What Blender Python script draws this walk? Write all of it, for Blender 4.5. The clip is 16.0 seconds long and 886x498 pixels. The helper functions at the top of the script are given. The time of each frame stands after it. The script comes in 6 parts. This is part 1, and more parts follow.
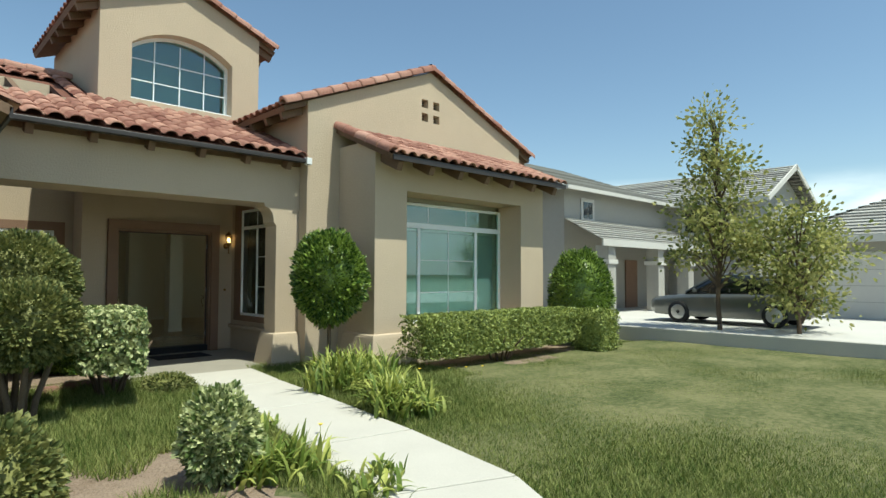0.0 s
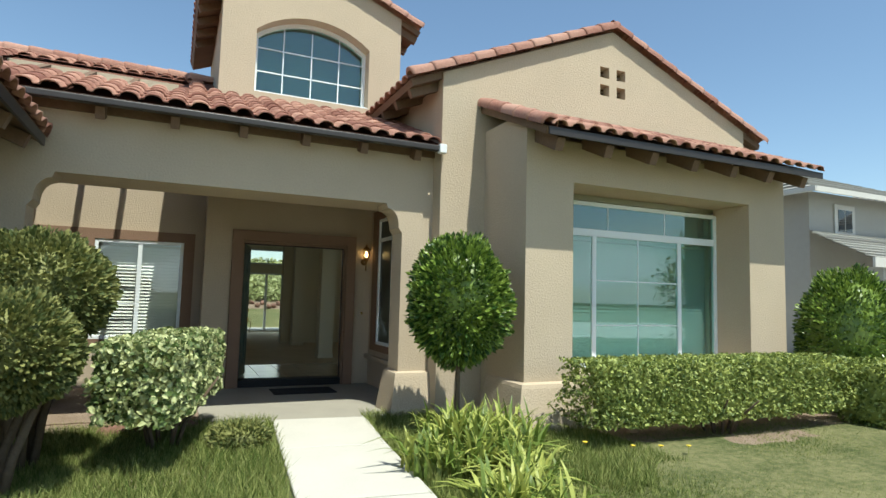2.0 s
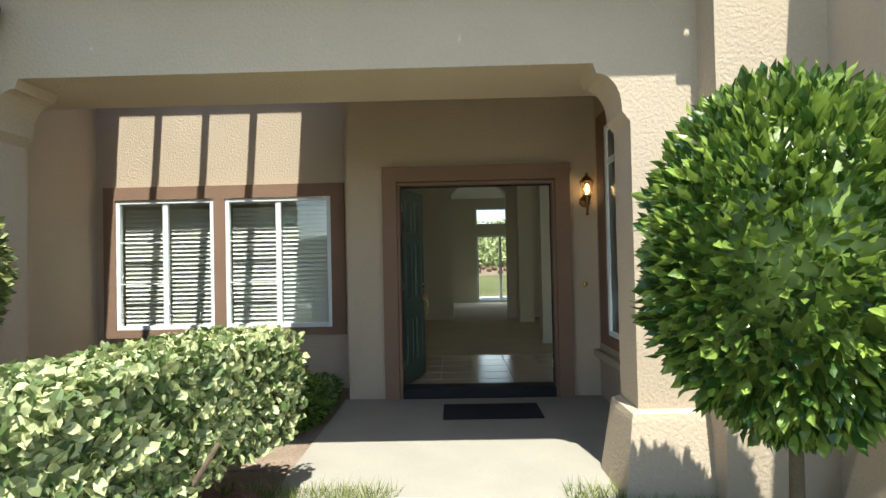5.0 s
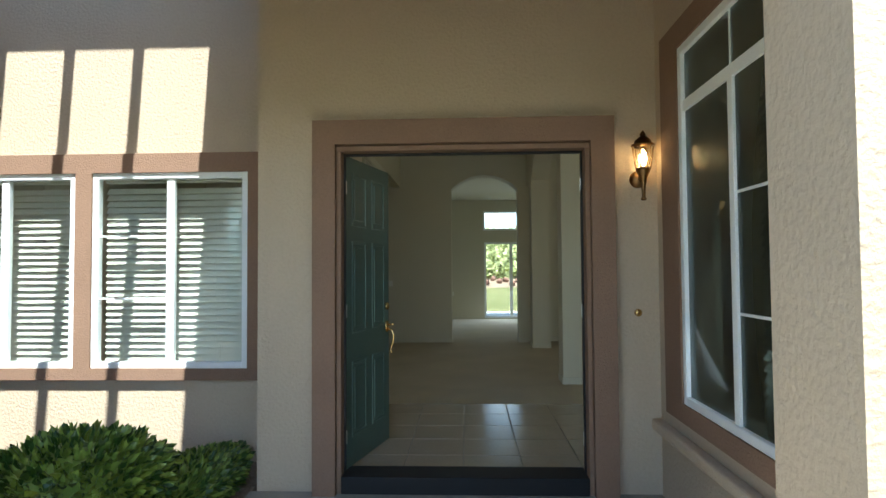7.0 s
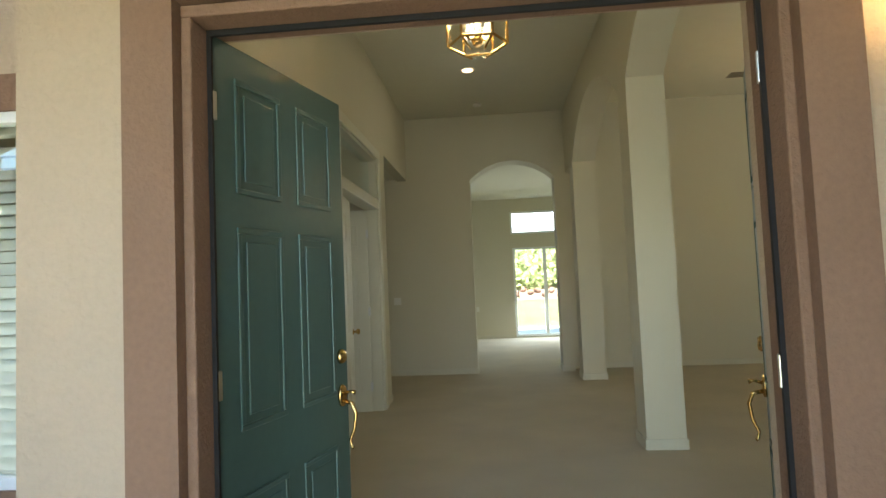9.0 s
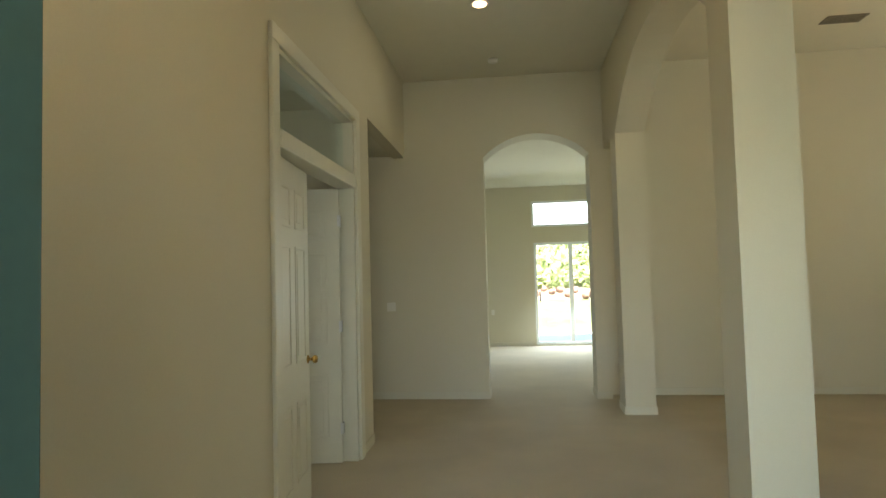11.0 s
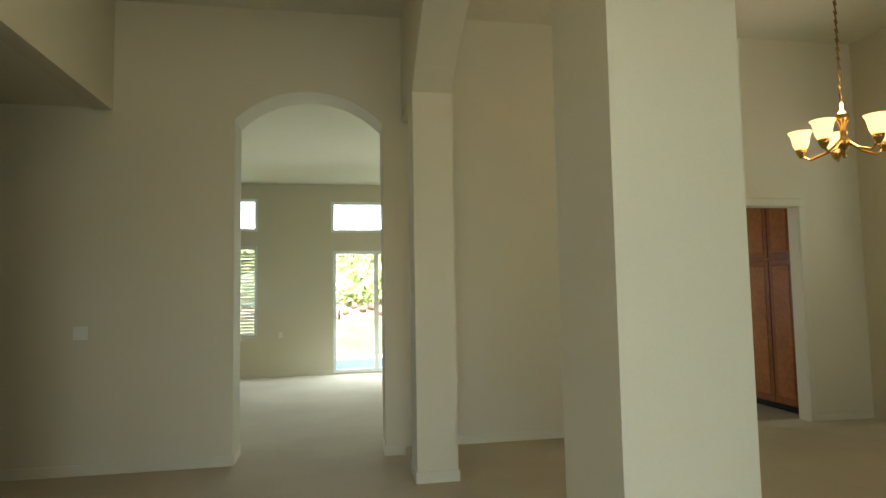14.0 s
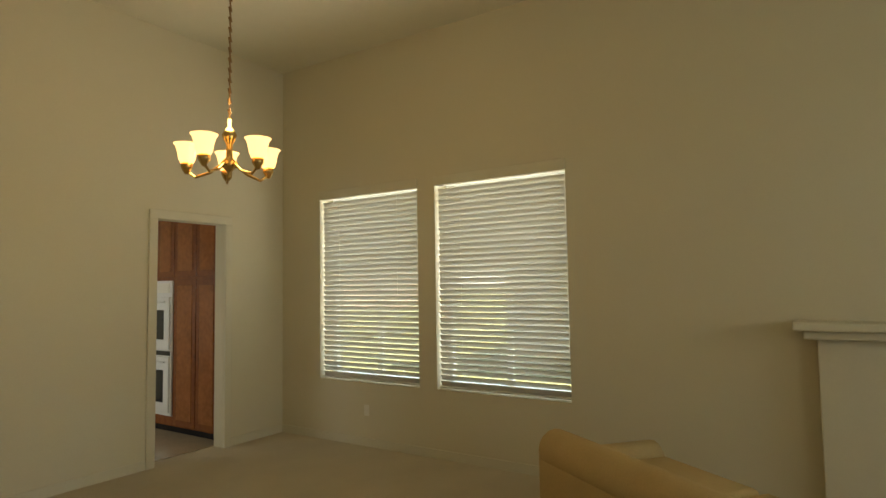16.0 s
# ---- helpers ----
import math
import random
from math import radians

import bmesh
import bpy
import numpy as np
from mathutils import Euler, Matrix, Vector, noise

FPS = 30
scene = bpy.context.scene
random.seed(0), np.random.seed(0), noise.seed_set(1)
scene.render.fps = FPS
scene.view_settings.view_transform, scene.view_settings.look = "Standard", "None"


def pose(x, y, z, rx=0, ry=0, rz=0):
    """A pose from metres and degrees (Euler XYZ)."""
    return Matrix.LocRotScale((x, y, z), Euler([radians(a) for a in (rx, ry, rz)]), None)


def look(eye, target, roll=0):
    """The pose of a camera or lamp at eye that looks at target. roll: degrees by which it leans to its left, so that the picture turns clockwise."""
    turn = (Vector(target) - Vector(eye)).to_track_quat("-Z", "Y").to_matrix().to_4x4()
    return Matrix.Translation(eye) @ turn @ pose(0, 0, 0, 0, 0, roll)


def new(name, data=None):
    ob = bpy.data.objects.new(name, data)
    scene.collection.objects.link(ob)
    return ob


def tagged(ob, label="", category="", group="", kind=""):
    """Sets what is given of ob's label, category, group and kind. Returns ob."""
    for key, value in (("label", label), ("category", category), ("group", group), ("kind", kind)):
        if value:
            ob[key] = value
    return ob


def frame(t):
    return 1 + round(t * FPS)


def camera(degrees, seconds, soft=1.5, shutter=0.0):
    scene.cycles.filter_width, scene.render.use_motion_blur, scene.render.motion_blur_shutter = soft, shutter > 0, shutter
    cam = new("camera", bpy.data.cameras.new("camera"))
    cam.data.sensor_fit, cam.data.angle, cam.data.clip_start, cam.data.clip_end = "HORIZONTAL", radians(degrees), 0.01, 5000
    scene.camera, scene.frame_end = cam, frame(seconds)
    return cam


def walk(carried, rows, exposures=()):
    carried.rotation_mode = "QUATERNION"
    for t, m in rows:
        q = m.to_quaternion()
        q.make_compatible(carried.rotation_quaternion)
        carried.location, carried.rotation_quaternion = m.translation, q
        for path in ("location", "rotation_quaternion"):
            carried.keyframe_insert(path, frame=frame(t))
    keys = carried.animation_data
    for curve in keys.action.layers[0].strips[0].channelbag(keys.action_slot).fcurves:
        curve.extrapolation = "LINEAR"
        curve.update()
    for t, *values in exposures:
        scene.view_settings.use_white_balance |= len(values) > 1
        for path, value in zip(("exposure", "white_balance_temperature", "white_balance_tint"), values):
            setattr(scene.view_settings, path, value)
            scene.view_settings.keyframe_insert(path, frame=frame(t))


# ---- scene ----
cam = camera(74.0, 16.0)
PATH = [
    (0, (-4.337, -12.987, 1.57), (-2.956, -11.544, 1.655), 0.2),
    (0.5, (-3.73, -12.399, 1.539), (-2.469, -10.851, 1.661), 1.7),
    (0.7, (-3.545, -12.164, 1.58), (-2.326, -10.586, 1.728), 1.5),
    (1, (-3.168, -11.877, 1.544), (-2.017, -10.251, 1.723), 1.0),
    (1.5, (-2.621, -11.376, 1.539), (-1.666, -9.629, 1.733), 1.8),
    (2, (-1.986, -10.939, 1.52), (-1.164, -9.123, 1.688), 1.5),
    (2.5, (-1.414, -10.42, 1.534), (-0.893, -8.491, 1.623), 1.2),
    (3, (-0.968, -9.887, 1.556), (-0.687, -7.907, 1.559), 1.8),
    (3.5, (-0.685, -9.193, 1.562), (-0.602, -7.194, 1.548), 1.4),
    (6, (-0.121, -5.666, 1.502), (-0.167, -3.668, 1.568), -1.3),
    (6.5, (-0.026, -5.017, 1.511), (-0.074, -3.019, 1.57), -0.7),
    (7, (0.036, -4.388, 1.526), (-0.047, -2.391, 1.596), -0.4),
    (7.5, (0.011, -3.728, 1.535), (-0.034, -1.731, 1.618), -1.5),
    (8, (-0.002, -3.084, 1.553), (-0.094, -1.088, 1.64), -0.7),
    (8.5, (0.008, -2.435, 1.534), (-0.093, -0.44, 1.636), -2.0),
    (9, (0.032, -1.827, 1.525), (-0.136, 0.163, 1.639), -2.4),
    (11.5, (0.055, 0.536, 1.64), (-0.177, 2.52, 1.733), -1.5),
    (12, (0.121, 0.95, 1.631), (-0.035, 2.94, 1.761), -1.3),
    (12.5, (0.218, 1.301, 1.624), (0.049, 3.289, 1.764), -0.4),
    (13, (0.328, 1.632, 1.626), (0.271, 3.627, 1.754), -1.0),
    (13.5, (0.497, 1.998, 1.636), (0.599, 3.992, 1.742), -1.4),
    (14, (0.67, 2.25, 1.566), (1.018, 4.215, 1.706), -1.0),
    (14.5, (0.988, 2.419, 1.588), (1.72, 4.274, 1.735), -3.1),
    (15, (1.306, 2.483, 1.651), (2.333, 4.193, 1.793), -2.4),
    (15.5, (1.605, 2.606, 1.701), (2.992, 4.04, 1.848), -0.2),
    (16, (1.736, 2.598, 1.737), (3.412, 3.681, 1.864), -0.9),
]
walk(cam, [(t, look(eye, target, roll)) for t, eye, target, roll in PATH],
     exposures=[(0, 0.30, 6350, -4), (2.0, 0.50, 6250, -1), (3.5, 0.76, 6350, 3), (6.0, 1.55, 6000, 4), (7.0, 1.95, 5800, 3), (8.0, 2.48, 6000, 7), (9.0, 3.1, 6350, 5),
                (11.5, 3.48, 6400, 5), (13.0, 3.45, 6400, 4), (14.0, 3.35, 6500, 4), (15.0, 3.05, 7000, 6), (16.0, 3.32, 7700, 9)])

# ---- world, sun, large lights ----
G = -0.15      # ground level outside
CEIL = 4.32    # hall ceiling
CEIL_L = 4.46  # living room ceiling
SUN_DIR = Vector((0.07, -0.405, 0.91)).normalized()   # towards the sun
world = bpy.data.worlds.new("world")
scene.world = world
world.use_nodes = True
wn = world.node_tree
sky = wn.nodes.new("ShaderNodeTexSky")
sky.sky_type, sky.sun_disc = "NISHITA", False
sky.sun_elevation = math.asin(SUN_DIR.z)
sky.air_density, sky.dust_density, sky.ozone_density = 1.0, 0.6, 0.7
sky.sun_rotation = math.atan2(SUN_DIR.x, SUN_DIR.y)
wco, wsep, wno = wn.nodes.new("ShaderNodeTexCoord"), wn.nodes.new("ShaderNodeSeparateXYZ"), wn.nodes.new("ShaderNodeTexNoise")
wmap = wn.nodes.new("ShaderNodeMapping")
wmap.inputs["Scale"].default_value = (1.0, 1.0, 3.0)
wno.inputs["Scale"].default_value, wno.inputs["Detail"].default_value = 4.0, 7
wramp, wlow, wmul, wmix = wn.nodes.new("ShaderNodeValToRGB"), wn.nodes.new("ShaderNodeMapRange"), wn.nodes.new("ShaderNodeMath"), wn.nodes.new("ShaderNodeMixRGB")
wramp.color_ramp.elements[0].position, wramp.color_ramp.elements[1].position = 0.40, 0.56
wlow.inputs["From Min"].default_value, wlow.inputs["From Max"].default_value = 0.155, 0.09
wlow.clamp = True
wmul.operation = "MULTIPLY"
wmix.inputs[2].default_value = (8.5, 8.9, 9.4, 1)
wn.links.new(wco.outputs["Generated"], wmap.inputs[0])
wn.links.new(wmap.outputs[0], wno.inputs["Vector"])
wn.links.new(wco.outputs["Generated"], wsep.inputs[0])
wn.links.new(wsep.outputs["Z"], wlow.inputs["Value"])
wn.links.new(wno.outputs["Fac"], wramp.inputs[0])
wn.links.new(wramp.outputs[0], wmul.inputs[0])
wn.links.new(wlow.outputs[0], wmul.inputs[1])
wn.links.new(wmul.outputs[0], wmix.inputs[0])
wn.links.new(sky.outputs[0], wmix.inputs[1])
wn.links.new(wmix.outputs[0], wn.nodes["Background"].inputs[0])
wn.nodes["Background"].inputs[1].default_value = 0.12
sun = new("sun", bpy.data.lights.new("sun", "SUN"))
sun.data.energy, sun.data.angle, sun.data.color = 4.6, radians(0.55), (1.0, 0.95, 0.87)
sun.matrix_world = look(SUN_DIR * 60, (0, 0, 0))


def bulb_light(x, y, z, power, color, size):
    """The light of the lit bulbs of a lamp."""
    ob = new("bulb_light", bpy.data.lights.new("bulb_light", "POINT"))
    ob.location, ob.data.energy, ob.data.color, ob.data.shadow_soft_size = (x, y, z), power, color, size
    return ob


bulb_light(4.01, 5.61, 2.85, 2.8, (1.0, 0.72, 0.38), 0.16)      # chandelier
bulb_light(0.0, 1.65, 3.22, 1.3, (1.0, 0.90, 0.72), 0.08)       # entry lantern


def window_light(x, y, z, tx, ty, tz, w, h, power, color=(0.9, 0.96, 1.0)):
    """Daylight that a window lets in."""
    ob = new("window_light", bpy.data.lights.new("window_light", "AREA"))
    ob.data.shape, ob.data.size, ob.data.size_y = "RECTANGLE", w, h
    ob.data.energy, ob.data.color = power, color
    ob.matrix_world = look((x, y, z), (tx, ty, tz))
    return ob


window_light(1.45, 13.6, 1.2, 1.45, 11, -0.3, 1.7, 2.2, 8.5)
window_light(-1.6, 13.6, 2.2, -1.6, 11, 0.4, 1.3, 2.2, 3.5)
window_light(4.65, -3.5, 1.85, 4.65, 3, 0.9, 3.2, 2.3, 9.5)
window_light(7.0, 5.25, 1.8, 2, 5.25, 1.4, 1.35, 2.1, 1.7)
window_light(7.0, 6.9, 1.8, 2, 6.9, 1.4, 1.35, 2.1, 1.7)
window_light(3.1, 10.2, 1.5, 6, 9.4, 1.1, 1.8, 1.4, 3.5)
window_light(1.8, -1.2, 1.8, 5, -0.4, 0.6, 1.2, 2.0, 1.5)
door_light = window_light(0.0, 0.24, 1.25, 0.0, 5, 1.15, 1.6, 2.2, 0.65)
door_light.data.spread = radians(75)                             # daylight through the open front door
window_light(-3.3, 1.0, 1.55, -2.6, 5, 1.2, 2.7, 1.7, 1.0)         # court windows
window_light(-0.19, 5.8, CEIL - 0.03, -0.19, 5.801, 0, 0.12, 0.12, 0.5, (1.0, 0.85, 0.6))   # downlight


# ---- materials ----
def material(name, color, rough=0.7, metal=0.0, vary=0.12, scale=6.0, fine=60.0, bump=0.0, bump_scale=80.0, emit=0.0,
             spec=0.4, island=0.0, rand=0.0, color2=None, coat=0.0, translucent=0.0, distance=0.01, stops=(0.25, 0.75)):
    """A painted or natural surface: broad and fine colour variation, relief, optional change per piece."""
    m = bpy.data.materials.new(name)
    m.use_nodes = True
    n, l = m.node_tree.nodes, m.node_tree.links
    b = n["Principled BSDF"]
    b.inputs["Roughness"].default_value, b.inputs["Metallic"].default_value = rough, metal
    b.inputs["Specular IOR Level"].default_value = spec
    b.inputs["Coat Weight"].default_value = coat
    co = n.new("ShaderNodeTexCoord")
    geo = n.new("ShaderNodeNewGeometry")
    big, small = n.new("ShaderNodeTexNoise"), n.new("ShaderNodeTexNoise")
    big.inputs["Scale"].default_value, small.inputs["Scale"].default_value = scale, fine
    big.inputs["Detail"].default_value, small.inputs["Detail"].default_value = 5, 4
    l.new(geo.outputs["Position"], big.inputs["Vector"])
    l.new(geo.outputs["Position"], small.inputs["Vector"])
    add = n.new("ShaderNodeMath")
    add.operation = "MULTIPLY_ADD"
    add.inputs[1].default_value, add.inputs[2].default_value = 0.5, 0.0
    l.new(small.outputs["Fac"], add.inputs[0])
    s2 = n.new("ShaderNodeMath")
    s2.operation = "MULTIPLY_ADD"
    s2.inputs[1].default_value = 0.5
    l.new(big.outputs["Fac"], s2.inputs[0])
    l.new(add.outputs[0], s2.inputs[2])
    last = s2.outputs[0]
    for amount, source in ((island, geo.outputs["Random Per Island"]), (rand, None)):
        if amount:
            if source is None:
                source = n.new("ShaderNodeObjectInfo").outputs["Random"]
            mm = n.new("ShaderNodeMath")
            mm.operation = "MULTIPLY_ADD"
            mm.inputs[1].default_value = amount
            l.new(source, mm.inputs[0])
            sub = n.new("ShaderNodeMath")
            sub.operation = "SUBTRACT"
            sub.inputs[1].default_value = amount / 2
            l.new(last, sub.inputs[0])
            l.new(sub.outputs[0], mm.inputs[2])
            last = mm.outputs[0]
    ramp = n.new("ShaderNodeValToRGB")
    c = color
    lo = tuple(max(0, v * (1 - vary)) for v in c) if color2 is None else c
    hi = tuple(min(1, v * (1 + vary)) for v in c) if color2 is None else color2
    ramp.color_ramp.elements[0].position, ramp.color_ramp.elements[1].position = stops
    ramp.color_ramp.elements[0].color, ramp.color_ramp.elements[1].color = (*lo, 1), (*hi, 1)
    l.new(last, ramp.inputs[0])
    l.new(ramp.outputs[0], b.inputs["Base Color"])
    if bump:
        tex = n.new("ShaderNodeTexNoise")
        tex.inputs["Scale"].default_value, tex.inputs["Detail"].default_value = bump_scale, 6
        l.new(geo.outputs["Position"], tex.inputs["Vector"])
        bp = n.new("ShaderNodeBump")
        bp.inputs["Strength"].default_value, bp.inputs["Distance"].default_value = bump, distance
        l.new(tex.outputs["Fac"], bp.inputs["Height"])
        l.new(bp.outputs[0], b.inputs["Normal"])
    if emit:
        b.inputs["Emission Strength"].default_value = emit
        b.inputs["Emission Color"].default_value = (*color, 1)
    if translucent:
        tr = n.new("ShaderNodeBsdfTranslucent")
        mix = n.new("ShaderNodeMixShader")
        mix.inputs[0].default_value = translucent
        l.new(ramp.outputs[0], tr.inputs[0])
        l.new(b.outputs[0], mix.inputs[1])
        l.new(tr.outputs[0], mix.inputs[2])
        l.new(mix.outputs[0], n["Material Output"].inputs[0])
    return m


def glass_material(name, tint, gloss=0.12, rough=0.0):
    m = bpy.data.materials.new(name)
    m.use_nodes = True
    n, l = m.node_tree.nodes, m.node_tree.links
    n.remove(n["Principled BSDF"])
    tr, gl, mix, lw = (n.new("ShaderNodeBsdfTransparent"), n.new("ShaderNodeBsdfGlossy"), n.new("ShaderNodeMixShader"),
                       n.new("ShaderNodeLayerWeight"))
    pw, ad = n.new("ShaderNodeMath"), n.new("ShaderNodeMath")
    pw.operation, ad.operation = "POWER", "MULTIPLY_ADD"
    pw.inputs[1].default_value = 4.0
    ad.inputs[1].default_value, ad.inputs[2].default_value = 0.6, gloss
    l.new(lw.outputs["Facing"], pw.inputs[0])
    l.new(pw.outputs[0], ad.inputs[0])
    l.new(ad.outputs[0], mix.inputs[0])
    tr.inputs[0].default_value = (*tint, 1)
    gl.inputs["Roughness"].default_value = rough
    gl.inputs["Color"].default_value = (0.95, 1.0, 1.0, 1)
    l.new(tr.outputs[0], mix.inputs[1])
    l.new(gl.outputs[0], mix.inputs[2])
    l.new(mix.outputs[0], n["Material Output"].inputs[0])
    return m


def lamp_material(name, color, strength):
    m = bpy.data.materials.new(name)
    m.use_nodes = True
    b = m.node_tree.nodes["Principled BSDF"]
    b.inputs["Base Color"].default_value = (*color, 1)
    b.inputs["Emission Color"].default_value = (*color, 1)
    b.inputs["Emission Strength"].default_value = strength
    return m


STUCCO = material("stucco", (0.50, 0.405, 0.295), 0.92, vary=0.08, scale=1.5, fine=40, bump=0.6, bump_scale=40, spec=0.2, distance=0.013)
STUCCO_TRIM = material("stucco_trim", (0.245, 0.155, 0.105), 0.9, vary=0.12, scale=2, fine=50, bump=0.5, bump_scale=70, spec=0.2)
WOOD_TRIM = material("rafter_wood", (0.17, 0.105, 0.065), 0.8, vary=0.25, scale=3, fine=30, bump=0.3)
TILE = material("clay_tile", (0.19, 0.075, 0.052), 0.8, color2=(0.40, 0.215, 0.155), scale=1.2, fine=25, bump=0.3, bump_scale=60, rand=0.7, island=0.7)
TILE_CAP = material("clay_cap", (0.27, 0.12, 0.085), 0.85, color2=(0.42, 0.24, 0.18), scale=1.5, fine=25, bump=0.4, bump_scale=50, rand=0.5)
UNDERLAY = material("roof_underlay", (0.14, 0.055, 0.035), 0.9)
GUTTER = material("gutter_paint", (0.035, 0.03, 0.028), 0.45)
WHITE = material("white_paint", (0.78, 0.79, 0.78), 0.5, vary=0.04)
VINYL = material("white_vinyl", (0.80, 0.83, 0.83), 0.35, vary=0.03)
WALL_IN = material("interior_wall", (0.60, 0.56, 0.425), 0.85, vary=0.03, scale=1.0, fine=90, bump=0.12, bump_scale=120, distance=0.004)
CEIL_IN = material("interior_ceiling", (0.66, 0.63, 0.50), 0.9, vary=0.03, bump=0.15, bump_scale=100, distance=0.004)
DOOR_WHITE = material("door_white", (0.64, 0.62, 0.50), 0.45, vary=0.03)
CARPET = material("carpet", (0.56, 0.50, 0.385), 1.0, vary=0.16, scale=1.4, fine=160, bump=0.8, bump_scale=260, spec=0.05)
TILE_FLOOR = material("entry_tile", (0.40, 0.33, 0.235), 0.17, vary=0.12, scale=4, fine=40, rand=0.2, spec=0.5)
GROUT = material("grout", (0.28, 0.24, 0.18), 0.9)
CONCRETE = material("concrete", (0.50, 0.47, 0.41), 0.9, vary=0.1, scale=1.6, fine=70, bump=0.25, bump_scale=120, distance=0.004)
# the walk's concrete, darkened: the porch's shade is put into the colour
PORCH_SHADED = material("porch_concrete_shaded", (0.30, 0.275, 0.225), 0.8, vary=0.15, scale=2, fine=60, bump=0.2, bump_scale=100, distance=0.004)
DRIVE = material("driveway", (0.54, 0.52, 0.475), 0.9, vary=0.1, scale=0.8, fine=40)
LAWN = material("lawn", (0.075, 0.095, 0.035), 0.95, color2=(0.22, 0.21, 0.10), stops=(0.36, 0.62), scale=1.1, fine=14, bump=0.8, bump_scale=70, spec=0.1, distance=0.03)
BLADE = material("grass_blade", (0.10, 0.145, 0.03), 0.7, color2=(0.33, 0.35, 0.115), stops=(0.32, 0.70), scale=0.9, fine=4, island=0.7, spec=0.2, translucent=0.3)
SOIL = material("soil", (0.17, 0.115, 0.075), 1.0, color2=(0.34, 0.26, 0.19), scale=3, fine=40, bump=1.0, bump_scale=30, distance=0.04)
BASEBOARD = material("baseboard_paint", (0.60, 0.57, 0.45), 0.6, vary=0.03)
ROCK = material("edging_rock", (0.20, 0.105, 0.075), 0.9, vary=0.3, scale=8, bump=0.8, bump_scale=25)
BARK = material("bark", (0.12, 0.085, 0.055), 0.95, vary=0.3, scale=10, bump=0.8, bump_scale=40)
LEAF_DARK = material("leaf_glossy", (0.04, 0.09, 0.015), 0.33, color2=(0.25, 0.34, 0.06), scale=2, fine=9, island=1.0, spec=0.5, translucent=0.2)
LEAF_OLIVE = material("leaf_olive", (0.085, 0.11, 0.03), 0.62, color2=(0.28, 0.28, 0.09), scale=2, fine=9, island=1.0, translucent=0.2)
LEAF_PALE = material("leaf_variegated", (0.11, 0.16, 0.045), 0.5, color2=(0.56, 0.58, 0.28), scale=2, fine=9, island=1.1, translucent=0.25)
LEAF_MID = material("leaf_hedge", (0.12, 0.165, 0.035), 0.5, color2=(0.37, 0.41, 0.11), scale=2, fine=9, island=1.0, translucent=0.22)
LEAF_STRAP = material("leaf_strap", (0.14, 0.20, 0.035), 0.45, color2=(0.46, 0.48, 0.12), scale=2, fine=5, island=0.9, translucent=0.3)
LEAF_TREE = material("leaf_tree", (0.17, 0.20, 0.05), 0.5, color2=(0.46, 0.44, 0.15), scale=1, fine=5, island=1.0, translucent=0.5)
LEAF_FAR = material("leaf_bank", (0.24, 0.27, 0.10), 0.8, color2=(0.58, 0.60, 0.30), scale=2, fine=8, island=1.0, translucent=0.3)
FLOWER = material("flower_yellow", (0.75, 0.55, 0.05), 0.6)
GREEN_DOOR = material("green_door_paint", (0.055, 0.104, 0.09), 0.32, vary=0.1, scale=3, fine=30)
BRASS = material("brass", (0.62, 0.42, 0.16), 0.22, metal=1.0, vary=0.08)
BRASS_OLD = material("antique_brass", (0.24, 0.14, 0.06), 0.38, metal=1.0, vary=0.15)
STEEL = material("steel", (0.62, 0.62, 0.6), 0.3, metal=1.0)
BLACK = material("black_rubber", (0.012, 0.012, 0.013), 0.7)
MAT_BLACK = material("door_mat", (0.016, 0.016, 0.02), 0.95, bump=0.8, bump_scale=150)
BLIND = material("blind_slat", (0.64, 0.63, 0.56), 0.45, vary=0.04, translucent=0.08)
CHERRY = material("cherry_wood", (0.13, 0.034, 0.010), 0.24, color2=(0.27, 0.085, 0.024), scale=3, fine=18, coat=0.3)
# same cherry, lighter: window reflections on the panels put into the colour
CHERRY_SHEEN = material("cherry_panel_sheen", (0.19, 0.058, 0.016), 0.2, color2=(0.36, 0.13, 0.038), scale=3, fine=18, coat=0.3)
OVEN = material("oven_enamel", (0.72, 0.73, 0.72), 0.25, vary=0.03)
DARK_GLASS = material("oven_glass", (0.02, 0.022, 0.025), 0.08, spec=0.6)
FABRIC = material("tan_upholstery", (0.50, 0.37, 0.18), 0.95, vary=0.1, scale=4, fine=90, bump=0.4, bump_scale=180)
SOOT = material("firebox", (0.012, 0.009, 0.008), 0.9)
GLASS = glass_material("window_glass", (0.95, 0.98, 0.97), 0.06)
GLASS_TEAL = glass_material("tinted_glass", (0.66, 0.84, 0.81), 0.10)
GLASS_DARK = glass_material("screened_glass", (0.36, 0.40, 0.38), 0.05, 0.3)
LAMP_GLASS = lamp_material("frosted_lamp_glass", (1.0, 0.57, 0.23), 0.24)
BULB = lamp_material("bulb", (1.0, 0.66, 0.30), 10.0)
CLEAR_GLASS = glass_material("lantern_glass", (0.97, 0.95, 0.88), 0.06)
PLASTIC = material("white_plastic", (0.72, 0.70, 0.62), 0.4, vary=0.03)
FAR_WALL = material("neighbour_stucco", (0.38, 0.365, 0.325), 0.9, vary=0.05, bump=0.2, bump_scale=30)
FAR_TRIM = material("neighbour_trim", (0.58, 0.56, 0.51), 0.7, vary=0.04)
FAR_ROOF = material("neighbour_tile", (0.26, 0.25, 0.225), 0.85, color2=(0.42, 0.41, 0.37), scale=1.5, fine=12, island=0.8)
CAR_PAINT = material("car_paint", (0.15, 0.155, 0.14), 0.28, metal=0.5, coat=1.0, vary=0.03)
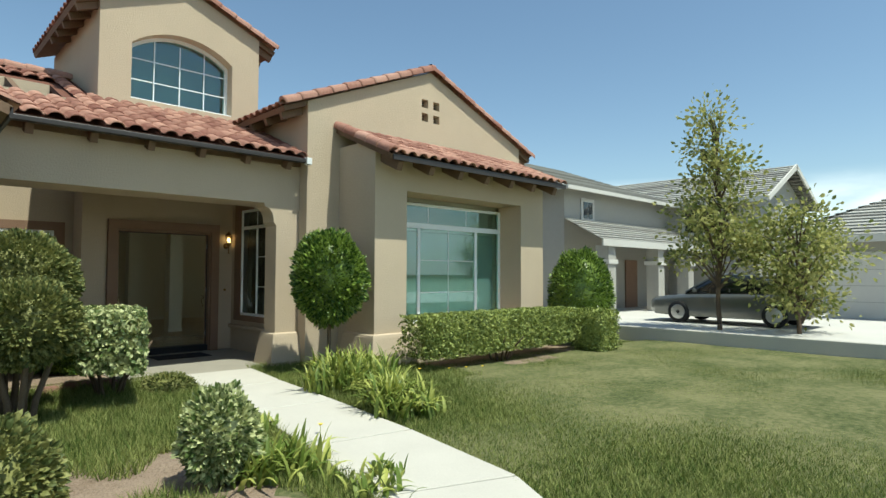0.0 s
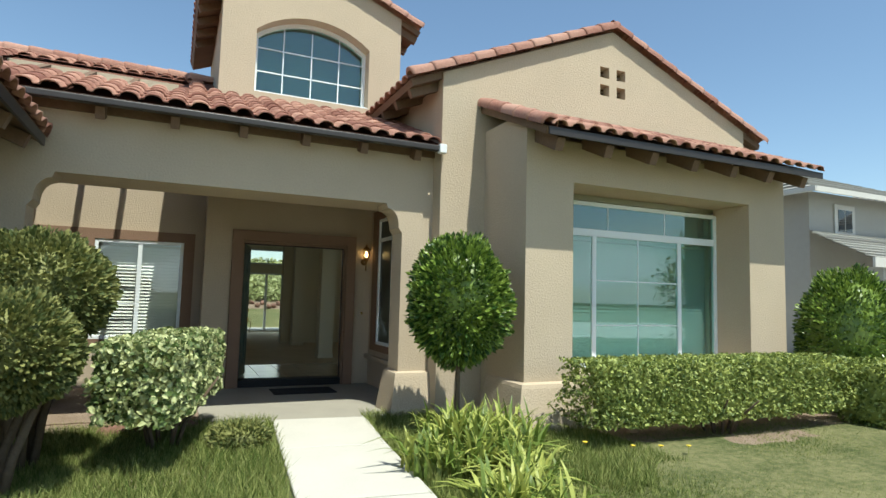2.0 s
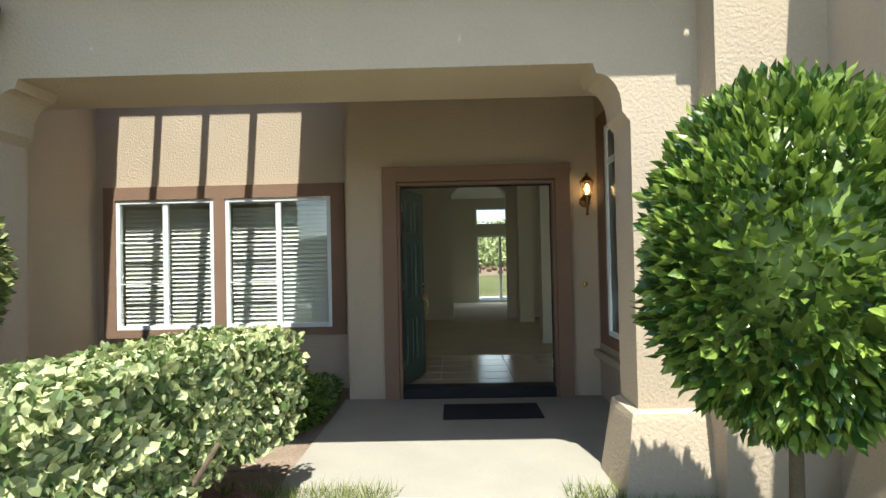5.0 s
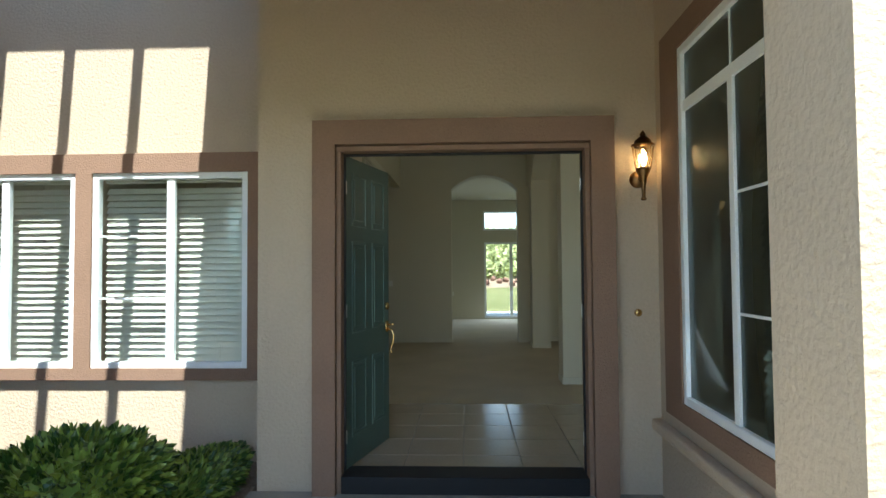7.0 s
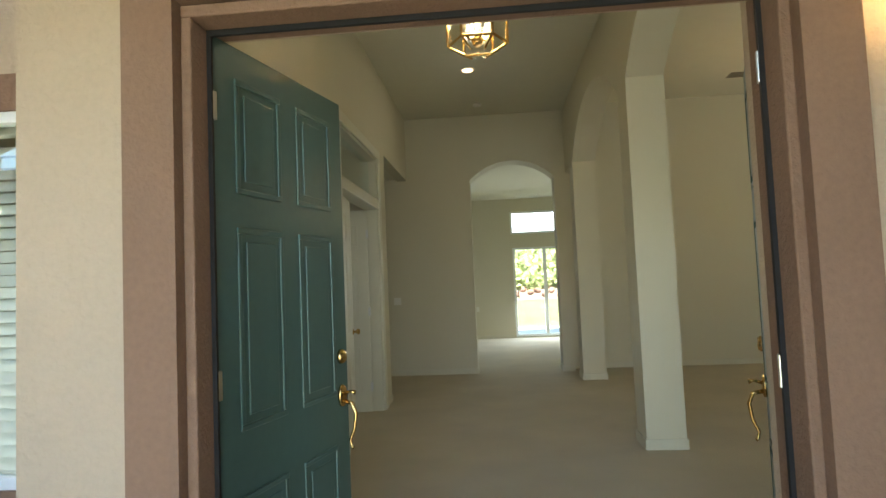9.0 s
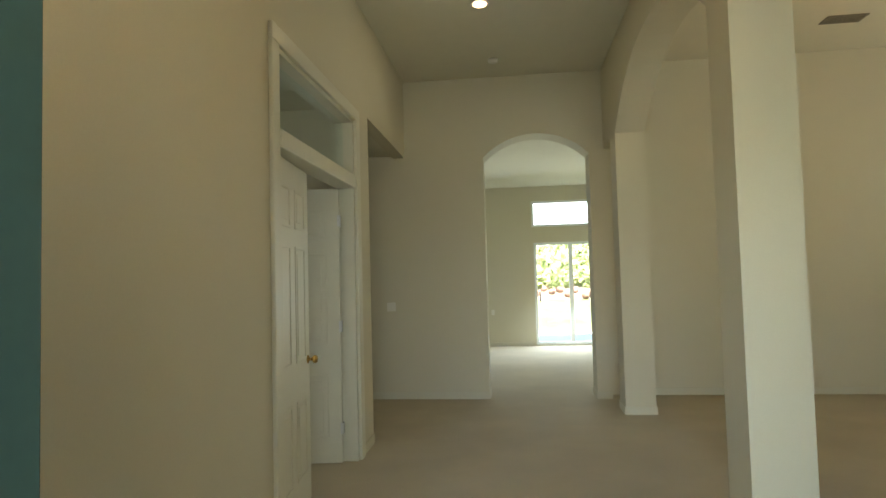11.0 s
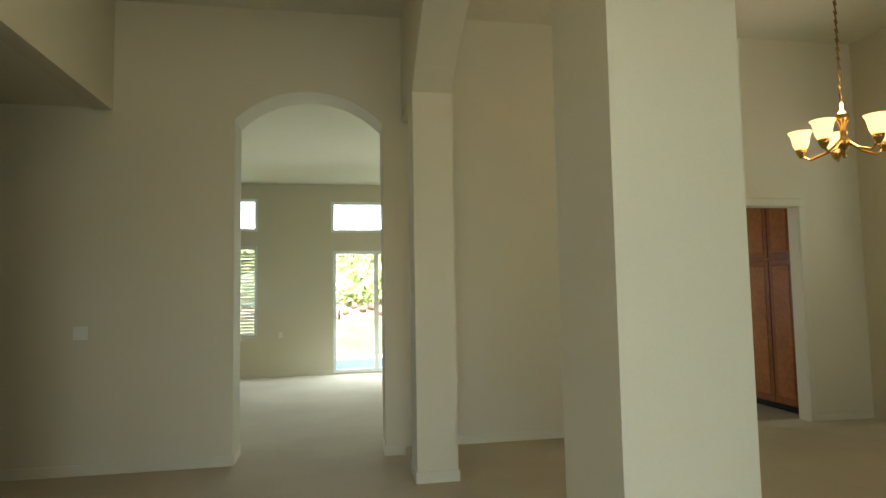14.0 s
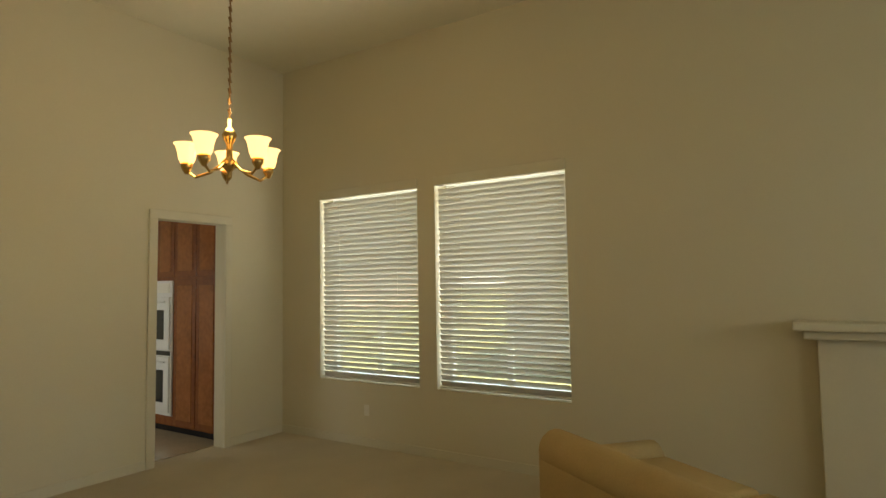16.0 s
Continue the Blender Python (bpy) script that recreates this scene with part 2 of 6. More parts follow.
CAR_GLASS = material("car_glass", (0.015, 0.018, 0.02), 0.05, spec=0.8)
RED_LIGHT = material("tail_lamp", (0.40, 0.012, 0.012), 0.2)
PINK_PIPE = material("painted_pipe", (0.42, 0.15, 0.13), 0.7)


# ---- building helpers ----
def box(bm, x0, y0, z0, x1, y1, z1, bevel=0.0):
    r = bmesh.ops.create_cube(bm, size=1.0)
    for v in r["verts"]:
        v.co = Vector((x0 + (v.co.x + 0.5) * (x1 - x0), y0 + (v.co.y + 0.5) * (y1 - y0), z0 + (v.co.z + 0.5) * (z1 - z0)))
    if bevel:
        edges = list({e for v in r["verts"] for e in v.link_edges})
        bmesh.ops.bevel(bm, geom=edges, offset=bevel, segments=2, affect="EDGES", profile=0.5)
    return r["verts"]


def boxes(*specs, bevel=0.0):
    bm = bmesh.new()
    for s in specs:
        box(bm, *s, bevel=bevel)
    return bm


def prism(points, axis, a, b):
    """A flat outline pushed from a to b along an axis: outline in (x, z) for 'y', (y, z) for 'x', (x, y) for 'z'."""
    bm = bmesh.new()
    place = {"y": lambda p, d: (p[0], d, p[1]), "x": lambda p, d: (d, p[0], p[1]), "z": lambda p, d: (p[0], p[1], d)}[axis]
    v0 = [bm.verts.new(place(p, a)) for p in points]
    v1 = [bm.verts.new(place(p, b)) for p in points]
    n = len(points)
    bm.faces.new(v0)
    bm.faces.new(v1[::-1])
    for i in range(n):
        bm.faces.new((v0[i], v1[i], v1[(i + 1) % n], v0[(i + 1) % n]))
    bmesh.ops.recalc_face_normals(bm, faces=bm.faces)
    return bm


def lathe(profile, segments=16, bm=None, x=0, y=0, z=0):
    """A turned shape: rows of (radius, height)."""
    bm = bm or bmesh.new()
    rings = []
    for r, h in profile:
        rings.append([bm.verts.new((x + r * math.cos(2 * math.pi * i / segments), y + r * math.sin(2 * math.pi * i / segments), z + h))
                      for i in range(segments)])
    for a, b in zip(rings, rings[1:]):
        for i in range(segments):
            bm.faces.new((a[i], a[(i + 1) % segments], b[(i + 1) % segments], b[i]))
    bm.faces.new(rings[0][::-1])
    bm.faces.new(rings[-1])
    return bm


def tube(bm, path, radius, segments=8):
    """A bent rod; radius may be a list."""
    pts = [Vector(p) for p in path]
    rad = radius if isinstance(radius, (list, tuple)) else [radius] * len(pts)
    rings = []
    for i, p in enumerate(pts):
        d = (pts[min(i + 1, len(pts) - 1)] - pts[max(i - 1, 0)]).normalized()
        u = d.orthogonal().normalized() if abs(d.z) < 0.99 else Vector((1, 0, 0))
        if rings:
            u = (last_u - d * last_u.dot(d)).normalized()
        last_u = u
        w = d.cross(u)
        rings.append([bm.verts.new(p + (u * math.cos(2 * math.pi * k / segments) + w * math.sin(2 * math.pi * k / segments)) * rad[i])
                      for k in range(segments)])
    for a, b in zip(rings, rings[1:]):
        for k in range(segments):
            bm.faces.new((a[k], a[(k + 1) % segments], b[(k + 1) % segments], b[k]))
    bm.faces.new(rings[0][::-1])
    bm.faces.new(rings[-1])
    return bm


def mesh_of(name, bm, mat, smooth=False):
    me = bpy.data.meshes.new(name)
    bmesh.ops.recalc_face_normals(bm, faces=bm.faces)
    bm.to_mesh(me)
    bm.free()
    me.materials.append(mat)
    if smooth:
        for p in me.polygons:
            p.use_smooth = True
    return me


def thing(name, bm, mat, label, category, group="", kind="", smooth=False):
    return tagged(new(name, mesh_of(name, bm, mat, smooth)), label, category, group, kind)


def holder(name, label, category, group="", kind="", at=(0, 0, 0)):
    ob = new(name)
    ob.location = at
    return tagged(ob, label, category, group, kind)


def part(name, bm, mat, parent, label="", smooth=False):
    ob = new(name, mesh_of(name, bm, mat, smooth))
    ob.parent = parent
    if label:
        ob["label"] = label
    return ob


def structure(name, bm, mat, label, category="wall", smooth=False):
    return thing(name, bm, mat, label, category, kind="structure", smooth=smooth)


def wall_along_x(x0, x1, y0, y1, z0, z1, holes):
    """A wall with rectangular holes (xa, xb, za, zb), left to right, as butted blocks."""
    bm = bmesh.new()
    x = x0
    for xa, xb, za, zb in holes:
        box(bm, x, y0, z0, xa, y1, z1)
        if za > z0:
            box(bm, xa, y0, z0, xb, y1, za)
        if zb < z1:
            box(bm, xa, y0, zb, xb, y1, z1)
        x = xb
    box(bm, x, y0, z0, x1, y1, z1)
    return bm


def wall_along_y(y0, y1, x0, x1, z0, z1, holes):
    bm = bmesh.new()
    y = y0
    for ya, yb, za, zb in holes:
        box(bm, x0, y, z0, x1, ya, z1)
        if za > z0:
            box(bm, x0, ya, z0, x1, yb, za)
        if zb < z1:
            box(bm, x0, ya, zb, x1, yb, z1)
        y = yb
    box(bm, x0, y, z0, x1, y1, z1)
    return bm


def arc_points(xa, xb, z_spring, z_top, n=14):
    """A segmental arch's underside from xb to xa."""
    c, h = (xa + xb) / 2, z_top - z_spring
    half = (xb - xa) / 2
    r = (half * half + h * h) / (2 * h)
    a0 = math.asin(half / r)
    return [(c + r * math.sin(a0 - 2 * a0 * i / n), z_top - r + r * math.cos(a0 - 2 * a0 * i / n)) for i in range(n + 1)]



# ---- ground ----
bm = bmesh.new()
box(bm, -900, -900, G - 0.5, 900, 900, G - 0.06)
structure("ground", bm, LAWN, "wide green ground around the houses", "ground")
bm = bmesh.new()
bmesh.ops.create_grid(bm, x_segments=90, y_segments=60, size=1.0)
for v in bm.verts:
    x, y = -9 + (v.co.x + 1) * 9.6, -19 + (v.co.y + 1) * 8.6
    z = G - 0.01 + 0.035 * noise.noise(Vector((x * 0.5, y * 0.5, 0)))
    if x > 1.2 and y < -5.5:
        z += 0.05 * min(1, (x - 1.2) / 2)
    v.co = (x, y, z)
structure("lawn", bm, LAWN, "mown front lawn with dry patches", "lawn", smooth=True)

# concrete walk from the porch, curving towards the drive
walk_line = [(-0.13, -2.99), (-0.30, -4.5), (-0.46, -6.2), (-0.70, -8.0), (-1.02, -9.6), (-1.75, -10.9), (-2.9, -12.0), (-4.5, -13.0), (-7.5, -14.2), (-9.2, -14.7)]
walkway = holder("walkway", "pale concrete garden walk with score joints", "walkway", kind="structure")
half_w = [0.61, 0.575, 0.56, 0.58, 0.62, 0.66, 0.68, 0.68, 0.7, 0.7]


def offset_line(line, widths, side):
    out = []
    for i, p in enumerate(line):
        a, b = Vector(line[max(i - 1, 0)]), Vector(line[min(i + 1, len(line) - 1)])
        d = (b - a).normalized()
        out.append(Vector(p) + Vector((-d.y, d.x)) * widths[i] * side)
    return out


le, ri = offset_line(walk_line, half_w, -1), offset_line(walk_line, half_w, 1)
for i in range(len(walk_line) - 1):
    gap = 0.012
    q = [le[i].lerp(le[i + 1], gap), le[i + 1].lerp(le[i], gap / 2), ri[i + 1].lerp(ri[i], gap / 2), ri[i].lerp(ri[i + 1], gap)]
    bm = prism([(p.x, p.y) for p in q], "z", G - 0.1, G + 0.045)
    bmesh.ops.bevel(bm, geom=[e for e in bm.edges], offset=0.008, segments=1, affect="EDGES")
    part("slab", bm, CONCRETE, walkway)
structure("porch_floor", boxes((-1.6, -2.98, G - 0.1, 1.44, 0.0, G + 0.035), bevel=0.008), PORCH_SHADED, "concrete porch floor with its shade put into a grey tan colour", "floor")

# ---- porch and front walls ----
structure("wall_front_door", wall_along_x(-1.55, 1.44, 0.0, 0.22, G - 0.2, 5.0, [(-0.915, 0.915, -0.04, 2.44)]), STUCCO, "tan stucco wall round the double front door")
structure("wall_courtyard", wall_along_x(-5.0, -1.55, 0.70, 0.92, G - 0.2, 5.0, [(-4.74, -3.43, 0.68, 2.40), (-3.28, -1.88, 0.68, 2.40)]), STUCCO, "tan stucco wall with two blind-covered windows")
structure("wall_courtyard_side", boxes((-5.2, -2.4, G - 0.2, -5.0, 0.92, 4.4)), STUCCO, "tan stucco side wall of the entry court")
structure("wall_return", boxes((-1.55, 0.22, G - 0.2, -1.39, 3.56, 5.0)), STUCCO, "stucco return wall beside the entry")

# arched beam across the porch front with curved corbels
PX0, PX1 = -3.58, 0.97       # inner faces of the porch pillars
bm = boxes((-4.02, -2.95, G - 0.2, PX0, -2.53, 2.36), (PX1, -2.95, G - 0.2, 1.44, -2.53, 2.36), (-4.02, -2.95, 2.87, 1.44, -2.12, 3.80))
for px, sg in ((PX0, 1), (PX1, -1)):
    corbel = [(px, 2.36), (px, 2.46), (px + sg * 0.055, 2.53)]
    corbel += [(px + sg * (0.055 + 0.17 * (1 - math.cos(a))), 2.56 + 0.24 * math.sin(a)) for a in [i * math.pi / 2 / 8 for i in range(9)]] + [(px + sg * 0.25, 2.87)]
    edge_x = -4.02 if sg > 0 else 1.44
    corbel += [(edge_x, 2.87), (edge_x, 2.36)]
    tmp = prism(corbel, "y", -2.95, -2.53)
    me = bpy.data.meshes.new("tmp")
    tmp.to_mesh(me)
    tmp.free()
    bm.from_mesh(me)
structure("wall_porch_arch", bm, STUCCO, "tan stucco porch beam with curved corbel corners")


def flared_base(name, x0, x1, y0, y1, top, out):
    bm = bmesh.new()
    rings = []
    for z, k in ((G - 0.1, 1.0), (top - 0.07, 0.42), (top - 0.02, 0.34), (top, 0.08)):
        o = out * k
        rings.append([bm.verts.new(p) for p in ((x0 - o, y0 - o, z), (x1 + o, y0 - o, z), (x1 + o, y1 + o, z), (x0 - o, y1 + o, z))])
    for a, b in zip(rings, rings[1:]):
        for i in range(4):
            bm.faces.new((a[i], a[(i + 1) % 4], b[(i + 1) % 4], b[i]))
    bm.faces.new(rings[0][::-1])
    bm.faces.new(rings[-1])
    return structure(name, bm, STUCCO, "flared stucco base of a pillar", "pillar base")


flared_base("pillar_base_1", 0.97, 1.60, -2.95, -2.53, 0.47, 0.15)
flared_base("pillar_base_2", -4.02, -3.58, -2.95, -2.53, 0.47, 0.14)

# right wing: gable wall, side wall with porch window, bay
bm = boxes((1.44, -3.23, G - 0.2, 2.16, -3.0, 4.70), (7.22, -3.23, G - 0.2, 7.76, -3.0, 4.70), (2.16, -3.23, 3.9, 7.22, -3.0, 4.70))
VX, VZ = (4.33, 4.52, 4.68, 4.87), (5.00, 5.19, 5.31, 5.50)      # edges of the four vent holes
gable_top = lambda x: 6.15 - 0.41 * abs(x - 4.60)
pieces = [[(1.44, 4.70), (VX[0], 4.70), (VX[0], gable_top(VX[0])), (1.44, gable_top(1.44))],
          [(VX[3], 4.70), (7.76, 4.70), (7.76, gable_top(7.76)), (VX[3], gable_top(VX[3]))],
          [(VX[0], 4.70), (VX[3], 4.70), (VX[3], VZ[0]), (VX[0], VZ[0])],
          [(VX[0], VZ[3]), (VX[3], VZ[3]), (VX[3], gable_top(VX[3])), (4.60, 6.15), (VX[0], gable_top(VX[0]))],
          [(VX[0], VZ[1]), (VX[3], VZ[1]), (VX[3], VZ[2]), (VX[0], VZ[2])],
          [(VX[1], VZ[0]), (VX[2], VZ[0]), (VX[2], VZ[1]), (VX[1], VZ[1])],
          [(VX[1], VZ[2]), (VX[2], VZ[2]), (VX[2], VZ[3]), (VX[1], VZ[3])]]
for outline in pieces:
    tmp = prism(outline, "y", -3.23, -3.0)
    me = bpy.data.meshes.new("tmp")
    tmp.to_mesh(me)
    tmp.free()
    bm.from_mesh(me)
structure("wall_gable", bm, STUCCO, "tall tan stucco gable wall with four vent holes")
structure("wall_wing_side", wall_along_y(-3.0, 0.0, 1.44, 1.62, G - 0.2, 4.7, [(-1.95, -0.55, 0.66, 2.95)]), STUCCO, "stucco side wall of the wing facing the porch")
structure("wall_bay_left", boxes((2.16, -4.4, G - 0.2, 2.40, -3.23, 4.05)), STUCCO, "shaded stucco side of the bay")
structure("wall_bay_right", boxes((6.98, -4.4, G - 0.2, 7.22, -3.23, 4.05)), STUCCO, "stucco side of the bay")
structure("wall_bay_front", wall_along_x(2.40, 6.98, -4.4, -3.70, G - 0.2, 3.72, [(2.92, 6.38, 0.55, 3.16)]), STUCCO, "stucco bay front with a deep window recess")
flared_base("pillar_base_3", 2.16, 2.92, -4.4, -3.6, 0.47, 0.19)
flared_base("pillar_base_4", 6.38, 7.22, -4.4, -3.6, 0.47, 0.19)
vent = holder("gable_vent", "four square attic vent holes in the gable", "vent")
for x0, x1 in (VX[:2], VX[2:]):
    for z0, z1 in (VZ[:2], VZ[2:]):
        part("recess", boxes((x0 - 0.02, -3.0, z0 - 0.02, x1 + 0.02, -2.97, z1 + 0.02)), WOOD_TRIM, vent)
        for k in range(3):
            z = z0 + 0.03 + 0.06 * k
            part("louvre", boxes((x0, -3.09, z, x1, -3.05, z + 0.012)), WOOD_TRIM, vent)

# left wing
structure("wall_left_wing", wall_along_y(-5.6, -2.82, -4.24, -4.02, G - 0.2, 3.45, [(-5.3, -3.80, 0.8, 2.62)]), STUCCO, "stucco wall of the left wing with a wide window")
structure("wall_left_wing_back", boxes((-9.5, -2.6, G - 0.2, -5.2, -2.4, 4.0), (-9.5, -5.6, G - 0.2, -4.24, -5.4, 3.6)), STUCCO, "stucco walls closing the left wing")
structure("wall_house_left", boxes((-9.7, -5.6, G - 0.2, -9.5, 14.0, 4.3)), STUCCO, "outer wall of the house")

# ---- dormer ----
DY = -0.80
DW0, DW1, DT = -0.97, 1.02, 0.36      # opening's sides and the wall's depth
bm = bmesh.new()
for spec in ((-1.53, DY, 4.4, DW0, DY + DT, 6.62), (DW1, DY, 4.4, 1.62, DY + DT, 6.62), (DW0, DY, 4.4, DW1, DY + DT, 4.93)):
    box(bm, *spec)
for outline in ([(-1.53, 6.62), (1.62, 6.62), (1.62, 6.76), (0.04, 7.40), (-1.53, 6.76)],
                [(DW0, 6.02), (DW0, 6.62), (DW1, 6.62), (DW1, 6.02)] + arc_points(DW0, DW1, 6.02, 6.38)[1:-1]):
    tmp = prism(outline, "y", DY, DY + DT)
    me = bpy.data.meshes.new("tmp")
    tmp.to_mesh(me)
    tmp.free()
    bm.from_mesh(me)
structure("wall_dormer_front", bm, STUCCO, "tan stucco dormer front with an arched window")
structure("wall_dormer_sides", boxes((-1.53, DY + 0.36, 4.4, -1.33, 3.2, 6.62), (1.42, DY + 0.36, 4.4, 1.62, 3.2, 6.62), (-1.33, 3.0, 4.4, 1.42, 3.2, 6.62)), STUCCO, "stucco sides of the dormer")

# ---- roofs ----
def tile_shape():
    """One barrel roof tile: x across, y up the slope, z out of the roof; with a thick front lip."""
    prof = [(-0.135, 0.012), (-0.10, 0.015)] + [(-0.10 * math.cos(a), 0.016 + 0.058 * math.sin(a)) for a in [i * math.pi / 6 for i in range(1, 6)]] + [(0.10, 0.015), (0.125, 0.012)]
    vs, fs, n = [], [], len(prof)
    for y, dz in ((0.0, 0.022), (0.42, 0.0)):
        vs += [(x, y, z + dz) for x, z in prof]
    vs += [(x * 0.97, 0.0, z + 0.002) for x, z in prof]
    vs += [(x * 0.97, 0.10, z + 0.0) for x, z in prof]
    for i in range(n - 1):
        fs += [(i, i + 1, n + i + 1, n + i), (2 * n + i, 2 * n + i + 1, i + 1, i), (3 * n + i, 3 * n + i + 1, 2 * n + i + 1, 2 * n + i)]
    return np.array(vs), fs


TILE_V, TILE_F = tile_shape()
tile_mesh = bpy.data.meshes.new("roof_tile")
tile_mesh.from_pydata(TILE_V.tolist(), [], TILE_F)
tile_mesh.materials.append(TILE)
for p in tile_mesh.polygons:
    p.use_smooth = True
tile_jobs = []


def tile_field(roof, origin, u, v, cols, rows, keep, single):
    """Lays tiles on a roof slope; the nearest become pieces of their own, the rest one mesh. Done last."""
    tile_jobs.append((roof, Vector(origin), Vector(u).normalized(), Vector(v).normalized(), cols, rows, keep, single))


def lay_tiles():
    rnd = random.Random(4)
    for roof, o, u, v, cols, rows, keep, single in tile_jobs:
        w = u.cross(v)
        base = Matrix((u, v, w)).transposed().to_4x4()
        vs, fs = [], []
        for r in range(rows):
            for c in range(cols):
                at = o + u * (0.26 * (c + 0.5)) + v * (0.36 * r)
                if not keep(at):
                    continue
                m = Matrix.Translation(at + w * rnd.uniform(0, 0.006)) @ base @ pose(rnd.uniform(-0.004, 0.004), 0, 0, rnd.uniform(-0.5, 0.5), rnd.uniform(-1, 1), rnd.uniform(-0.8, 0.8))
                if single(at):
                    ob = new("roof_tile", tile_mesh)
                    ob.parent = roof
                    ob.matrix_basis = m
                else:
                    mm = np.array(m)
                    k = len(vs)
                    vs.extend((TILE_V @ mm[:3, :3].T + mm[:3, 3]).tolist())
                    fs.extend([tuple(i + k for i in f) for f in TILE_F])
        if vs:
            me = bpy.data.meshes.new("roof_tiles")
            me.from_pydata(vs, [], fs)
            me.materials.append(TILE)
            for p in me.polygons:
                p.use_smooth = True
            ob = new("roof_tiles", me)
            ob.parent = roof
            ob["kind"] = "stuff"


def deck(bm, corners, thick):
    """A slab of roof: four corners of its upper face."""
    a = [Vector(c) for c in corners]
    n = (a[1] - a[0]).cross(a[3] - a[0]).normalized()
    if n.z < 0:
        n = -n
    top, low = [bm.verts.new(p) for p in a], [bm.verts.new(p - n * thick) for p in a]
    bm.faces.new(top)
    bm.faces.new(low[::-1])
    for i in range(4):
        bm.faces.new((top[i], low[i], low[(i + 1) % 4], top[(i + 1) % 4]))


def cap_mesh(radius=0.115, length=0.44):
    bm = bmesh.new()
    prof = [(-radius, -0.05)] + [(-radius * math.cos(a), radius * 0.85 * math.sin(a)) for a in [i * math.pi / 8 for i in range(9)]] + [(radius, -0.05)]
    rows = []
    for y, k, dz in ((0.0, 0.90, -0.03), (0.0, 1.0, 0.012), (0.05, 1.03, 0.012), (length, 0.92, 0.0)):
        rows.append([bm.verts.new((x * k, y, z * k + dz)) for x, z in prof])
    for a, b in zip(rows, rows[1:]):
        for i in range(len(prof) - 1):
            bm.faces.new((a[i], a[i + 1], b[i + 1], b[i]))
    return mesh_of("cap_tile", bm, TILE_CAP, True)


CAP = cap_mesh()


def cap_row(roof, start, end):
    """Barrel cap tiles lapped along a rake or ridge, from the low end to the high end."""
    a, b = Vector(start), Vector(end)
    n = max(1, round((b - a).length / 0.37))
    d = (b - a).normalized()
    side = d.cross(Vector((0, 0, 1))).normalized()
    up = side.cross(d)
    base = Matrix((side, d, up)).transposed().to_4x4()
    for i in range(n):
        ob = new("cap_tile", CAP)
        ob.parent = roof
        ob.matrix_basis = Matrix.Translation(a.lerp(b, i / n)) @ base


S = 0.41                       # pitch
EAVE_Y, EAVE_Z = -3.24, 3.75
RIDGE_Y = 1.35


def roof_z(y):
    return EAVE_Z + S * (y - EAVE_Y)


def P(x, y):
    return (x, y, roof_z(y))


main_roof = holder("roof_main", "red clay barrel tile roof over the porch", "roof", kind="structure")
OX0, OX1, OY0, OY1 = -4.6, -2.13, -1.35, 0.08     # open trellis cut in the roof
bm = bmesh.new()
for x0, x1, y0, y1 in ((-9.9, 1.44, EAVE_Y, OY0), (-9.9, OX0, OY0, OY1), (OX1, 1.44, OY0, OY1), (-9.9, 1.44, OY1, RIDGE_Y)):
    deck(bm, [P(x0, y0), P(x1, y0), P(x1, y1), P(x0, y1)], 0.10)
part("roof_deck", bm, UNDERLAY, main_roof)
bm = bmesh.new()
deck(bm, [(-9.9, RIDGE_Y, roof_z(RIDGE_Y)), (1.44, RIDGE_Y, roof_z(RIDGE_Y)), (1.44, 14.4, 4.35), (-9.9, 14.4, 4.35)], 0.1)
part("back_slope", bm, UNDERLAY, main_roof)
tile_field(main_roof, (-9.76, EAVE_Y - 0.05, EAVE_Z + 0.0), (1, 0, 0), (0, 1, S), 43, 13,
           lambda p: not (OX0 - 0.05 < p.x < OX1 + 0.05 and OY0 - 0.3 < p.y < OY1) and not (-1.6 < p.x < 1.7 and p.y > -0.95) and p.x < 1.38,
           lambda p: p.x > -4.3 and p.y < 0.4)
bm = bmesh.new()
box(bm, OX0, OY0 - 0.06, roof_z(OY0) - 0.25, OX1, OY0, roof_z(OY0) + 0.02)
box(bm, OX0, OY1, roof_z(OY1) - 0.2, OX1, OY1 + 0.06, roof_z(OY1) + 0.0)
part("trellis_curb", bm, STUCCO, main_roof, "cream board edging the roof opening")
for i in range(4):
    bx = -4.05 + 0.637 * i
    if bx < OX1 - 0.1:
        bm = bmesh.new()
        deck(bm, [(bx - 0.045, OY0, roof_z(OY0)), (bx + 0.045, OY0, roof_z(OY0)), (bx + 0.045, OY1, roof_z(OY1)), (bx - 0.045, OY1, roof_z(OY1))], 0.16)
        part("trellis_rafter", bm, WOOD_TRIM, main_roof)
for i in range(10):
    rx = 1.10 - 0.80 * i
    bm = bmesh.new()
    deck(bm, [(rx - 0.05, EAVE_Y + 0.04, EAVE_Z - 0.11), (rx + 0.05, EAVE_Y + 0.04, EAVE_Z - 0.11), (rx + 0.05, -2.70, roof_z(-2.70) - 0.12), (rx - 0.05, -2.70, roof_z(-2.70) - 0.12)], 0.15)
    part("rafter_tail", bm, WOOD_TRIM, main_roof)
part("eave_board", boxes((-4.9, -2.99, 3.61, 1.44, -2.952, 3.82)), WOOD_TRIM, main_roof)
gut = thing("gutter", boxes((-4.7, EAVE_Y - 0.10, EAVE_Z - 0.115, 1.36, EAVE_Y - 0.002, EAVE_Z - 0.035), bevel=0.012), GUTTER, "dark painted metal eave gutter", "gutter")
